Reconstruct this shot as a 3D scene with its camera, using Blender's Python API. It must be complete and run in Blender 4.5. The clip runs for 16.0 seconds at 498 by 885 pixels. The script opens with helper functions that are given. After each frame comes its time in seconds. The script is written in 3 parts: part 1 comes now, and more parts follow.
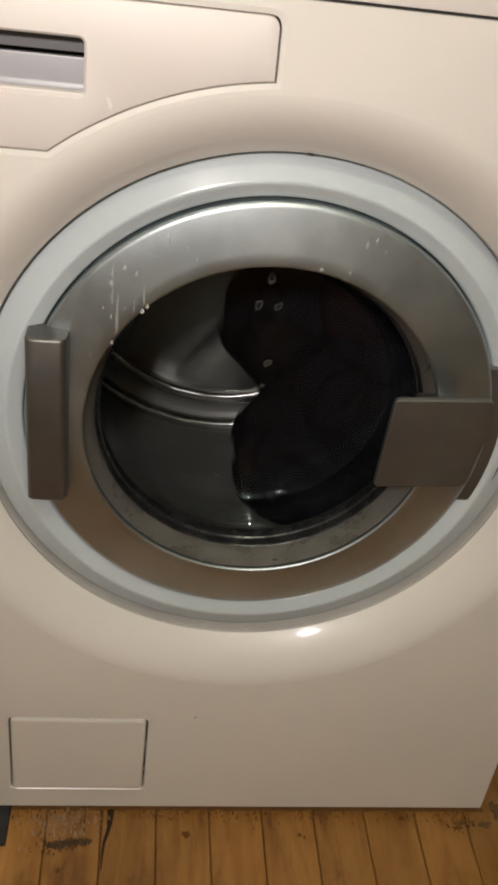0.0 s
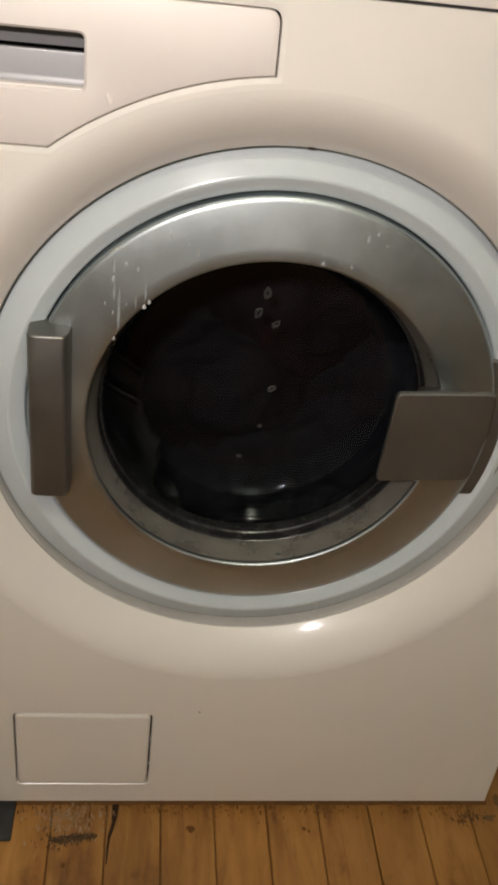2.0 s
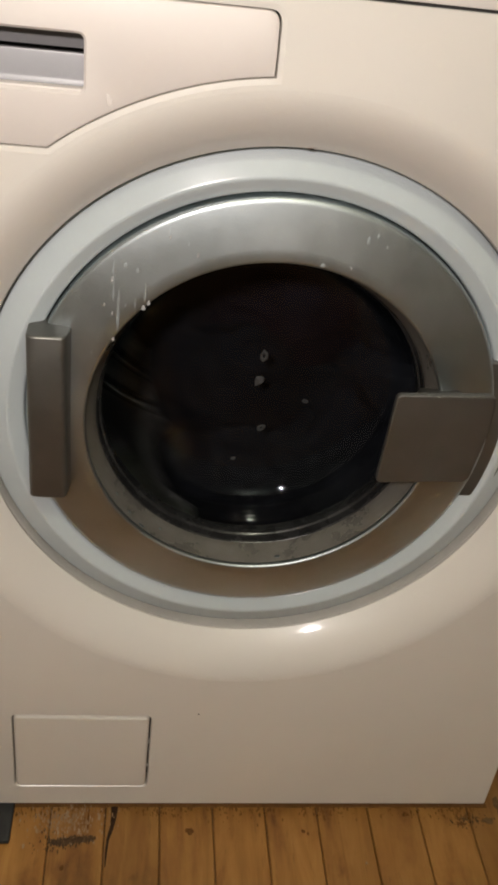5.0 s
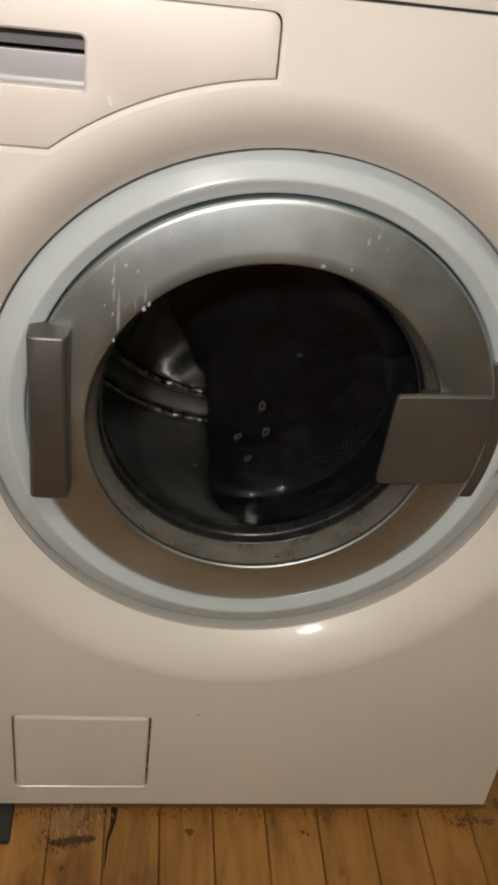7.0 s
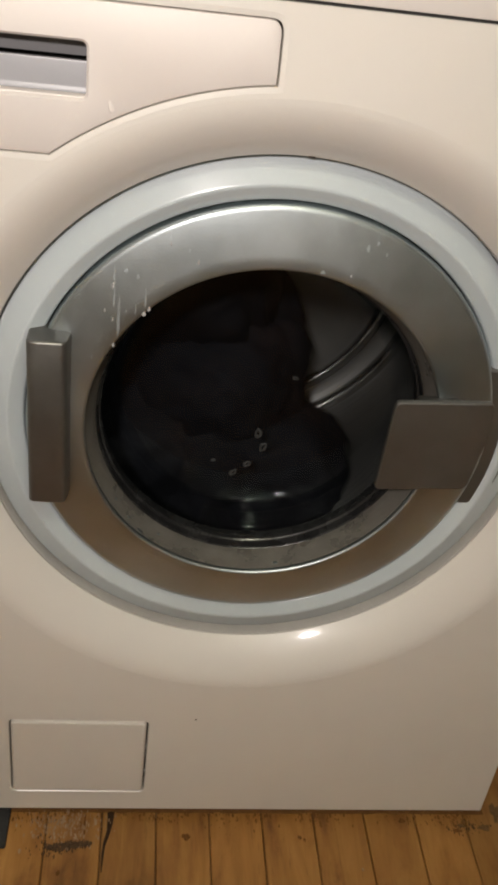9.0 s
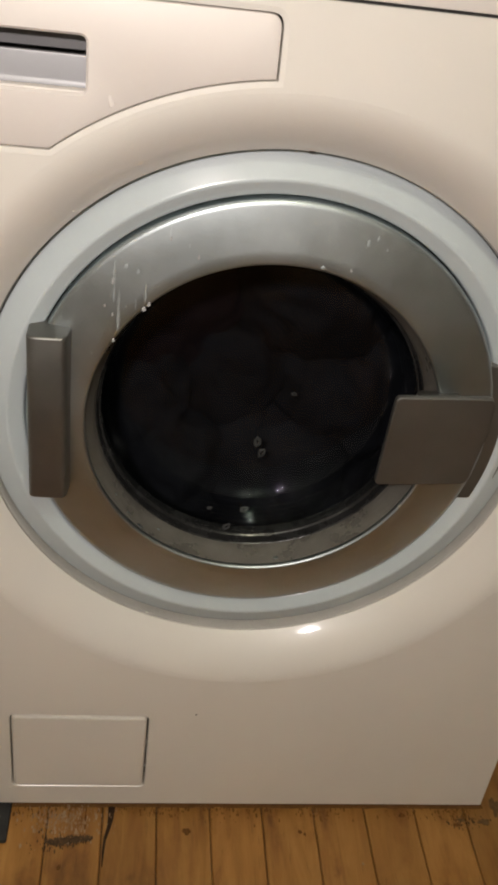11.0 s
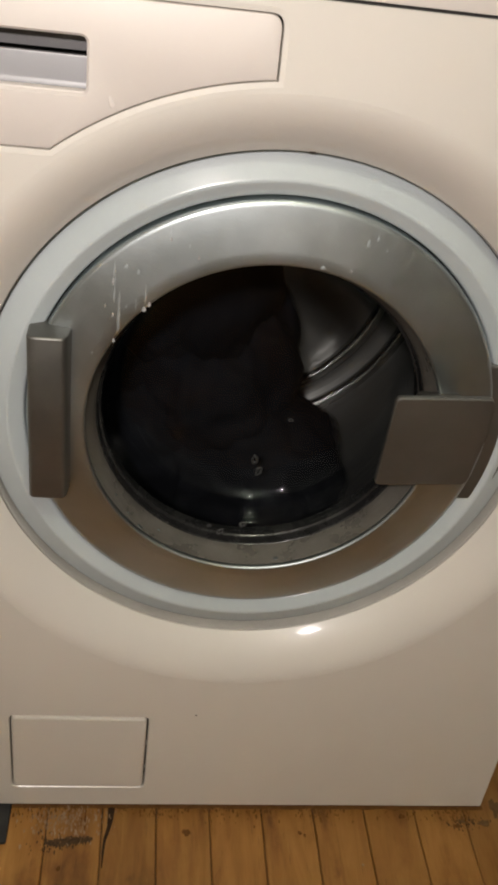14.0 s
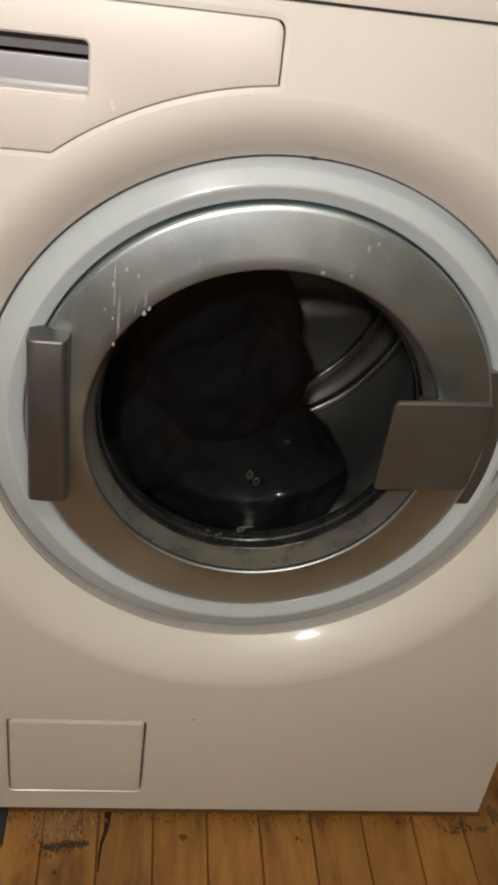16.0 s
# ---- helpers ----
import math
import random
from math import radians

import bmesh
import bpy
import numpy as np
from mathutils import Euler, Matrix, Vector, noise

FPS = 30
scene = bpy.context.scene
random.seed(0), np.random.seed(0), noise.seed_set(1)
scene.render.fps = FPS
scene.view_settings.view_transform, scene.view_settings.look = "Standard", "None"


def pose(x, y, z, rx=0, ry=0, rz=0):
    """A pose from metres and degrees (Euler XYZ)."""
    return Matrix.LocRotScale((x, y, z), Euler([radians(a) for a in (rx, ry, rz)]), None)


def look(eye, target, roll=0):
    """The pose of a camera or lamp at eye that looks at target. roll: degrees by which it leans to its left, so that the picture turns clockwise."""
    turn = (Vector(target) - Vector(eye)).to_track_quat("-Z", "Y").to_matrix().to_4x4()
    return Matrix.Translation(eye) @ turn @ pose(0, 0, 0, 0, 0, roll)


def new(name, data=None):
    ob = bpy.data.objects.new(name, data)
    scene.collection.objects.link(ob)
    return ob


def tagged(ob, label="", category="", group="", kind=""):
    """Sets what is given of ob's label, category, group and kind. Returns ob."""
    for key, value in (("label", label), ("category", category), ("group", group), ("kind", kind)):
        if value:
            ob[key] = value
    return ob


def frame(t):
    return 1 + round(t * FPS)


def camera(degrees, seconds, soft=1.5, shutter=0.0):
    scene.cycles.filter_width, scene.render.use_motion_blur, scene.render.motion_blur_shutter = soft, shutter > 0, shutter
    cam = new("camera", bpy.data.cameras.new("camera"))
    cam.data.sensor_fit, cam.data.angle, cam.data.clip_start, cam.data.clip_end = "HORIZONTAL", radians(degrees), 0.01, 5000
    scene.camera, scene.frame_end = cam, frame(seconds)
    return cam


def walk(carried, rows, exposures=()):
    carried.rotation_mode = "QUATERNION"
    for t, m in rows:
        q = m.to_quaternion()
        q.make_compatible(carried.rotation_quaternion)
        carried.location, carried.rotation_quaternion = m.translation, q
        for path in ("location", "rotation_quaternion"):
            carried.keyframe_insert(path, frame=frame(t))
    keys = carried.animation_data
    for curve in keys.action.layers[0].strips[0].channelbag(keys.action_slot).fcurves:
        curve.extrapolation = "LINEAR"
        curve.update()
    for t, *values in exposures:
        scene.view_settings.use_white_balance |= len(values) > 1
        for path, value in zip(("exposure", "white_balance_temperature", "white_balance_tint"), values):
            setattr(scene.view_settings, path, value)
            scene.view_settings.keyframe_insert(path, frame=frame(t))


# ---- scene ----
# ---- camera ----
cam = camera(29.93, 16.0, soft=3.4, shutter=0.9)
PATH = [
    (0.0, pose(-0.0988, -0.5899, 0.8398, 57.033, -6.320, -4.190)),
    (0.5, pose(-0.0977, -0.5896, 0.8389, 56.922, -6.167, -4.244)),
    (1.0, pose(-0.0989, -0.5898, 0.8390, 56.785, -6.087, -4.267)),
    (1.5, pose(-0.0981, -0.5901, 0.8390, 56.651, -5.924, -4.161)),
    (2.0, pose(-0.0990, -0.5901, 0.8398, 56.740, -5.977, -4.250)),
    (2.5, pose(-0.0993, -0.5891, 0.8410, 56.947, -6.161, -4.190)),
    (3.0, pose(-0.0988, -0.5898, 0.8407, 57.097, -6.277, -4.184)),
    (3.5, pose(-0.0991, -0.5888, 0.8393, 56.872, -6.102, -4.283)),
    (4.0, pose(-0.0987, -0.5902, 0.8385, 56.796, -5.932, -4.277)),
    (6.5, pose(-0.0986, -0.5891, 0.8391, 57.078, -6.226, -4.169)),
    (7.0, pose(-0.0986, -0.5891, 0.8395, 56.858, -6.083, -4.176)),
    (7.5, pose(-0.0984, -0.5901, 0.8385, 56.822, -6.053, -4.166)),
    (8.0, pose(-0.0989, -0.5889, 0.8397, 56.676, -6.041, -4.148)),
    (8.5, pose(-0.0997, -0.5894, 0.8401, 56.844, -6.147, -4.267)),
    (9.0, pose(-0.1003, -0.5906, 0.8402, 57.185, -6.404, -4.197)),
    (11.5, pose(-0.1009, -0.5904, 0.8400, 56.862, -6.374, -4.242)),
    (12.0, pose(-0.1019, -0.5911, 0.8397, 57.152, -6.550, -4.279)),
    (12.5, pose(-0.1018, -0.5905, 0.8412, 57.310, -6.746, -4.204)),
    (13.0, pose(-0.1009, -0.5909, 0.8400, 57.247, -6.642, -4.250)),
    (13.5, pose(-0.1004, -0.5907, 0.8395, 57.073, -6.493, -4.262)),
    (14.0, pose(-0.1010, -0.5916, 0.8390, 57.044, -6.404, -4.253)),
    (14.5, pose(-0.1013, -0.5914, 0.8399, 57.008, -6.367, -4.257)),
    (15.0, pose(-0.1023, -0.5912, 0.8405, 57.255, -6.547, -4.212)),
    (15.5, pose(-0.1030, -0.5922, 0.8400, 57.430, -6.824, -4.150)),
    (16.0, pose(-0.1012, -0.5914, 0.8391, 57.277, -6.712, -4.130)),
]
walk(cam, PATH)

# ---- light ----
world = bpy.data.worlds.new("world")
scene.world = world
world.use_nodes = True
world.node_tree.nodes["Background"].inputs[0].default_value = (0.9, 0.75, 0.6, 1)
world.node_tree.nodes["Background"].inputs[1].default_value = 0.02


def area_lamp(name, eye, target, size, power, colour):
    d = bpy.data.lights.new(name, "AREA")
    d.shape, d.size, d.energy, d.color = "DISK", size, power, colour
    ob = new(name, d)
    ob.matrix_world = look(eye, target)
    return ob


LAMP = Vector((-0.220, -0.84, 1.04))
AIM = Vector((-0.10, 0.0, 0.77))
PENDANT = Vector((0.12, -1.05, 2.05))
area_lamp("spot_light", LAMP, AIM, 0.06, 2.75, (1.0, 0.895, 0.855)).data.spread = radians(115)
bulb = new("pendant_light", bpy.data.lights.new("pendant_light", "POINT"))
bulb.data.shadow_soft_size, bulb.data.energy, bulb.data.color = 0.035, 18, (0.99, 0.975, 0.77)
bulb.location = PENDANT

# ---- materials ----


def nodes_of(name):
    m = bpy.data.materials.new(name)
    m.use_nodes = True
    nt = m.node_tree
    return m, nt, nt.nodes["Principled BSDF"]


def add(nt, kind, **values):
    n = nt.nodes.new(kind)
    for k, v in values.items():
        n.inputs[k.replace("_", " ")].default_value = v
    return n


def coords(nt, scale=(1, 1, 1), kind="Object"):
    tc = nt.nodes.new("ShaderNodeTexCoord")
    mp = add(nt, "ShaderNodeMapping", Scale=scale)
    nt.links.new(tc.outputs[kind], mp.inputs["Vector"])
    return mp.outputs["Vector"]


def ramp(nt, fac, stops):
    r = nt.nodes.new("ShaderNodeValToRGB")
    el = r.color_ramp.elements
    while len(el) < len(stops):
        el.new(0.5)
    for e, (p, c) in zip(el, stops):
        e.position, e.color = p, (*c, 1)
    nt.links.new(fac, r.inputs["Fac"])
    return r.outputs["Color"]


def grey(v):
    return (v, v, v)


def surface(name, dark, light, rough=0.4, rough_span=0.1, metal=0.0, scale=(8, 8, 8), fine=220.0, bump=0.02, spec=0.5, coat=0.0, detail=5.0, stops=(0.35, 0.68)):
    """A plain surface with broad and fine variation of colour, gloss and relief."""
    m, nt, b = nodes_of(name)
    v = coords(nt, scale)
    n1 = add(nt, "ShaderNodeTexNoise", Scale=1.0, Detail=detail, Roughness=0.6)
    nt.links.new(v, n1.inputs["Vector"])
    n2 = add(nt, "ShaderNodeTexNoise", Scale=fine, Detail=3.0)
    nt.links.new(coords(nt), n2.inputs["Vector"])
    nt.links.new(ramp(nt, n1.outputs["Fac"], ((stops[0], dark), (stops[1], light))), b.inputs["Base Color"])
    nt.links.new(ramp(nt, n1.outputs["Fac"], ((0.3, grey(rough - rough_span)), (0.7, grey(rough + rough_span)))), b.inputs["Roughness"])
    if bump:
        bp = add(nt, "ShaderNodeBump", Strength=bump, Distance=0.002)
        nt.links.new(n2.outputs["Fac"], bp.inputs["Height"])
        nt.links.new(bp.outputs["Normal"], b.inputs["Normal"])
    b.inputs["Metallic"].default_value = metal
    b.inputs["Specular IOR Level"].default_value = spec
    b.inputs["Coat Weight"].default_value = coat
    b.inputs["Coat Roughness"].default_value = 0.08
    return m


ENAMEL = surface("white_enamel", (0.742, 0.711, 0.656), (0.782, 0.751, 0.696), 0.36, 0.05, scale=(3, 3, 3), fine=900, bump=0.015, coat=0.55)
PANEL = surface("white_panel_plastic", (0.735, 0.685, 0.645), (0.765, 0.715, 0.675), 0.50, 0.05, scale=(4, 4, 4), fine=900, bump=0.015, coat=0.0)
RING_BLUE = surface("pale_blue_plastic", (0.51, 0.57, 0.59), (0.56, 0.62, 0.64), 0.24, 0.04, scale=(6, 6, 6), bump=0.01, coat=0.15)
RECESS = surface("grey_blue_plastic", (0.262, 0.264, 0.282), (0.310, 0.312, 0.330), 0.35, 0.06, scale=(9, 9, 9), bump=0.01)
STEEL_DOOR = surface("satin_steel_paint", (0.430, 0.478, 0.488), (0.500, 0.548, 0.558), 0.40, 0.04, 1.0, scale=(14, 14, 14), fine=500, bump=0.03)


def stained(m):
    """Adds dried runs of water: vertical patches of duller gloss."""
    nt = m.node_tree
    b = nt.nodes["Principled BSDF"]
    old = b.inputs["Roughness"].links[0].from_socket
    n = add(nt, "ShaderNodeTexNoise", Scale=1.0, Detail=5.0, Roughness=0.62)
    nt.links.new(coords(nt, (60, 30, 16)), n.inputs["Vector"])
    mx = nt.nodes.new("ShaderNodeMix")
    mx.data_type, mx.blend_type = "RGBA", "ADD"
    mx.inputs["Factor"].default_value = 1.0
    nt.links.new(old, mx.inputs["A"])
    nt.links.new(ramp(nt, n.outputs["Fac"], ((0.35, grey(0.0)), (0.68, grey(0.035)))), mx.inputs["B"])
    nt.links.new(mx.outputs["Result"], b.inputs["Roughness"])


stained(STEEL_DOOR)
HANDLE_MAT = surface("satin_handle_metal", (0.172, 0.170, 0.156), (0.205, 0.202, 0.187), 0.44, 0.04, 0.85, scale=(20, 20, 20), fine=500, bump=0.02)
FUNNEL_MAT = surface("grey_inner_ring", (0.205, 0.195, 0.168), (0.300, 0.285, 0.248), 0.30, 0.08, 0.5, scale=(30, 30, 12), fine=300, bump=0.06)
SEAL = surface("dark_rubber", (0.012, 0.012, 0.012), (0.03, 0.03, 0.03), 0.25, 0.12, scale=(25, 25, 25), fine=160, bump=0.15)
GAP = surface("grey_gasket", (0.40, 0.382, 0.355), (0.47, 0.45, 0.42), 0.6, 0.1, scale=(20, 20, 20), bump=0.05)
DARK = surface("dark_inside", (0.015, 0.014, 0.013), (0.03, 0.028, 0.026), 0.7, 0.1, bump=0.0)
WALL_MAT = surface("painted_wall", (0.74, 0.72, 0.69), (0.80, 0.78, 0.75), 0.7, 0.08, scale=(2, 2, 2), fine=120, bump=0.08)
# dark tone for the unseen east wall, so less light bounces from the right
WALL_DARK = surface("dark_side_wall", (0.13, 0.122, 0.115), (0.17, 0.160, 0.150), 0.7, 0.08, scale=(2, 2, 2), fine=120, bump=0.08)
CEIL_MAT = surface("ceiling_paint", (0.70, 0.66, 0.60), (0.76, 0.72, 0.66), 0.8, 0.05, scale=(2, 2, 2), fine=120, bump=0.05)
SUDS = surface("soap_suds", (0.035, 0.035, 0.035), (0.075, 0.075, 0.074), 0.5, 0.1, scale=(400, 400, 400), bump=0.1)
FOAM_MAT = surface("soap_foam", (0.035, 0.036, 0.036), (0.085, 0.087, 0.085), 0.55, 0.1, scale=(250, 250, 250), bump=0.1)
DRIP = surface("dried_drip", (0.34, 0.34, 0.335), (0.47, 0.47, 0.465), 0.3, 0.1, scale=(300, 300, 300), bump=0.05)
MAT_GREY = surface("dark_felt_mat", (0.022, 0.022, 0.022), (0.040, 0.040, 0.038), 0.85, 0.05, scale=(60, 60, 60), fine=700, bump=0.4)
FLOOR_BROWN = surface("floor_brown", (0.150, 0.072, 0.022), (0.22, 0.108, 0.036), 0.8, 0.1, spec=0.12, scale=(120, 120, 120), fine=600, bump=0.3)
DUST = surface("grey_dust", (0.13, 0.078, 0.034), (0.20, 0.125, 0.060), 0.9, 0.05, spec=0.12, scale=(160, 160, 160), fine=700, bump=0.5)
STREAK = surface("drip_streak", (0.48, 0.54, 0.55), (0.56, 0.62, 0.63), 0.46, 0.05, 1.0, scale=(200, 200, 60), bump=0.0)
GOUGE = surface("worn_gouge", (0.060, 0.038, 0.022), (0.12, 0.072, 0.036), 0.85, 0.05, spec=0.12, scale=(300, 120, 300), bump=0.2)
# recess plastic with its shade put into the darker base colour
SHADED = surface("shaded_recess_plastic", (0.135, 0.135, 0.140), (0.165, 0.165, 0.170), 0.5, 0.06, scale=(9, 9, 9), bump=0.01)
BOOT = surface("black_boot_rubber", (0.006, 0.006, 0.006), (0.013, 0.013, 0.013), 0.45, 0.10, scale=(25, 25, 25), fine=160, bump=0.1)
KNOT = surface("dark_knot", (0.105, 0.046, 0.015), (0.19, 0.086, 0.026), 0.8, 0.1, spec=0.12, scale=(300, 120, 300), bump=0.2)
FLECK = surface("grime", (0.022, 0.012, 0.007), (0.050, 0.028, 0.016), 0.8, 0.1, spec=0.12, scale=(200, 200, 200), bump=0.2)
LIME = surface("white_paint_spill", (0.29, 0.185, 0.105), (0.40, 0.285, 0.19), 0.85, 0.05, spec=0.15, scale=(150, 60, 150), fine=500, bump=0.3)
BRASS = surface("lamp_metal", (0.5, 0.48, 0.45), (0.6, 0.58, 0.55), 0.3, 0.05, 1.0)


def drum_steel(name, low, high, lines):
    m, nt, b = nodes_of(name)
    tc = nt.nodes.new("ShaderNodeTexCoord")
    n = add(nt, "ShaderNodeTexNoise", Scale=6.0, Detail=6.0)
    nt.links.new(tc.outputs["Object"], n.inputs["Vector"])
    nt.links.new(ramp(nt, n.outputs["Fac"], ((0.3, (low, low, low * 0.98)), (0.7, (high, high, high * 0.98)))), b.inputs["Base Color"])
    nt.links.new(ramp(nt, n.outputs["Fac"], ((0.3, grey(0.34)), (0.7, grey(0.50)))), b.inputs["Roughness"])
    b.inputs["Metallic"].default_value = 1.0
    b.inputs["Anisotropic"].default_value = 0.6
    b.inputs["Anisotropic Rotation"].default_value = 0.25
    tan = nt.nodes.new("ShaderNodeTangent")
    tan.direction_type, tan.axis = "RADIAL", "Y"
    nt.links.new(tan.outputs["Tangent"], b.inputs["Tangent"])
    # fine turned lines round the drum
    mp = add(nt, "ShaderNodeMapping", Scale=(3, 420, 3))
    nt.links.new(tc.outputs["Object"], mp.inputs["Vector"])
    n2 = add(nt, "ShaderNodeTexNoise", Scale=1.0, Detail=2.0)
    nt.links.new(mp.outputs["Vector"], n2.inputs["Vector"])
    bp = add(nt, "ShaderNodeBump", Strength=lines, Distance=0.002)
    nt.links.new(n2.outputs["Fac"], bp.inputs["Height"])
    nt.links.new(bp.outputs["Normal"], b.inputs["Normal"])
    return m


DRUM = drum_steel("drum_stainless_steel", 0.24, 0.36, 0.5)
DRUM_PLATE = drum_steel("pressed_stainless_steel", 0.20, 0.32, 0.3)
DRUM_BEAD = surface("wet_polished_steel", (0.30, 0.30, 0.30), (0.66, 0.66, 0.65), 0.20, 0.06, 1.0, scale=(70, 25, 70), fine=110, bump=0.4)
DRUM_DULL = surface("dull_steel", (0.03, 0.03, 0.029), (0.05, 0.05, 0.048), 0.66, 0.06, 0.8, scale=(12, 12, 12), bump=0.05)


def glass_material():
    m, nt, b = nodes_of("door_glass")
    out = nt.nodes["Material Output"]
    nt.nodes.remove(b)
    clear = nt.nodes.new("ShaderNodeBsdfTransparent")
    clear.inputs["Color"].default_value = (0.90, 0.92, 0.91, 1)
    shine = add(nt, "ShaderNodeBsdfGlossy", Roughness=0.03, Color=(0.80, 0.90, 1.0, 1))
    lw = add(nt, "ShaderNodeLayerWeight", Blend=0.5)
    pw = nt.nodes.new("ShaderNodeMath")
    pw.operation = "POWER"
    pw.inputs[1].default_value = 5.0
    fr = nt.nodes.new("ShaderNodeMath")
    fr.operation = "MULTIPLY_ADD"
    fr.inputs[1].default_value, fr.inputs[2].default_value = 0.6, 0.023
    nt.links.new(lw.outputs["Facing"], pw.inputs[0])
    nt.links.new(pw.outputs["Value"], fr.inputs[0])
    mix = nt.nodes.new("ShaderNodeMixShader")
    nt.links.new(fr.outputs["Value"], mix.inputs["Fac"])
    nt.links.new(clear.outputs["BSDF"], mix.inputs[1])
    nt.links.new(shine.outputs["BSDF"], mix.inputs[2])
    nt.links.new(mix.outputs["Shader"], out.inputs["Surface"])
    return m


GLASS = glass_material()


def wood_material():
    m, nt, b = nodes_of("worn_pine_boards")
    tc = nt.nodes.new("ShaderNodeTexCoord")
    info = nt.nodes.new("ShaderNodeObjectInfo")
    off = nt.nodes.new("ShaderNodeVectorMath")
    off.operation = "MULTIPLY_ADD"
    off.inputs[1].default_value = (7.0, 13.0, 3.0)
    nt.links.new(info.outputs["Random"], off.inputs[0])
    nt.links.new(tc.outputs["Object"], off.inputs[2])
    def noise_at(scale, detail, dist=0.0):
        mp = add(nt, "ShaderNodeMapping", Scale=scale)
        nt.links.new(off.outputs["Vector"], mp.inputs["Vector"])
        n = add(nt, "ShaderNodeTexNoise", Scale=1.0, Detail=detail, Roughness=0.6, Distortion=dist)
        nt.links.new(mp.outputs["Vector"], n.inputs["Vector"])
        return n.outputs["Fac"]
    grain = noise_at((60, 6, 40), 6.0, 0.8)
    wide = noise_at((26, 11.0, 14), 6.0, 0.5)
    streak = noise_at((260, 26, 60), 3.0)
    base = ramp(nt, grain, ((0.3, (0.245, 0.106, 0.020)), (0.5, (0.345, 0.160, 0.034)), (0.7, (0.42, 0.212, 0.054))))
    dirt = ramp(nt, wide, ((0.30, (0.42, 0.35, 0.28)), (0.42, (0.84, 0.80, 0.76)), (0.54, (1, 1, 1))))
    mul = nt.nodes.new("ShaderNodeMix")
    mul.data_type, mul.blend_type = "RGBA", "MULTIPLY"
    mul.inputs["Factor"].default_value = 0.85
    nt.links.new(base, mul.inputs["A"])
    nt.links.new(dirt, mul.inputs["B"])
    dk = ramp(nt, streak, ((0.26, (0.34, 0.27, 0.21)), (0.38, (1, 1, 1))))
    mul2 = nt.nodes.new("ShaderNodeMix")
    mul2.data_type, mul2.blend_type = "RGBA", "MULTIPLY"
    mul2.inputs["Factor"].default_value = 0.4
    nt.links.new(mul.outputs["Result"], mul2.inputs["A"])
    nt.links.new(dk, mul2.inputs["B"])
    hsv = add(nt, "ShaderNodeHueSaturation", Saturation=1.0)
    val = add(nt, "ShaderNodeMapRange", To_Min=0.82, To_Max=1.15)
    nt.links.new(info.outputs["Random"], val.inputs["Value"])
    nt.links.new(val.outputs["Result"], hsv.inputs["Value"])
    nt.links.new(mul2.outputs["Result"], hsv.inputs["Color"])
    nt.links.new(hsv.outputs["Color"], b.inputs["Base Color"])
    nt.links.new(ramp(nt, wide, ((0.3, grey(0.62)), (0.7, grey(0.40)))), b.inputs["Roughness"])
    bp = add(nt, "ShaderNodeBump", Strength=0.25, Distance=0.002)
    nt.links.new(grain, bp.inputs["Height"])
    nt.links.new(bp.outputs["Normal"], b.inputs["Normal"])
    return m


WOOD = wood_material()


def cloth_material(name, colour):
    m, nt, b = nodes_of(name)
    v = coords(nt)
    n = add(nt, "ShaderNodeTexNoise", Scale=14.0, Detail=1.0)
    nt.links.new(v, n.inputs["Vector"])
    lo = tuple(c * 0.6 for c in colour)
    nt.links.new(ramp(nt, n.outputs["Fac"], ((0.35, lo), (0.7, colour))), b.inputs["Base Color"])
    b.inputs["Roughness"].default_value = 0.8
    b.inputs["Specular IOR Level"].default_value = 0.14
    b.inputs["Specular Tint"].default_value = (0.75, 0.85, 1.0, 1)
    b.inputs["Sheen Weight"].default_value = 0.0
    return m


CLOTH_BLACK = cloth_material("black_wet_cloth", (0.0072, 0.0073, 0.0098))
CLOTH_RED = cloth_material("dark_red_wet_cloth", (0.0105, 0.0062, 0.0090))
CLOTH_GREY = cloth_material("charcoal_wet_cloth", (0.0088, 0.0089, 0.0118))


def glow_material():
    m, nt, b = nodes_of("frosted_lamp_glass")
    b.inputs["Base Color"].default_value = (0.9, 0.85, 0.78, 1)
    b.inputs["Emission Color"].default_value = (1.0, 0.80, 0.60, 1)
    b.inputs["Emission Strength"].default_value = 3.0
    return m


GLOW = glow_material()

# ---- mesh helpers ----


def part(name, bm, material, parent=None, label="", smooth=True, angle=35):
    bmesh.ops.recalc_face_normals(bm, faces=bm.faces[:])
    me = bpy.data.meshes.new(name)
    if smooth:
        for f in bm.faces:
            f.smooth = len(f.verts) < 7 and f.material_index == 0
            f.material_index = 0
        for e in bm.edges:
            if len(e.link_faces) == 2 and e.calc_face_angle(0) > radians(angle):
                e.smooth = False
    bm.to_mesh(me)
    bm.free()
    me.materials.append(material)
    ob = new(name, me)
    ob.parent = parent
    if label:
        ob["label"] = label
    return ob


ZC = 0.4512  # height of the door's axis


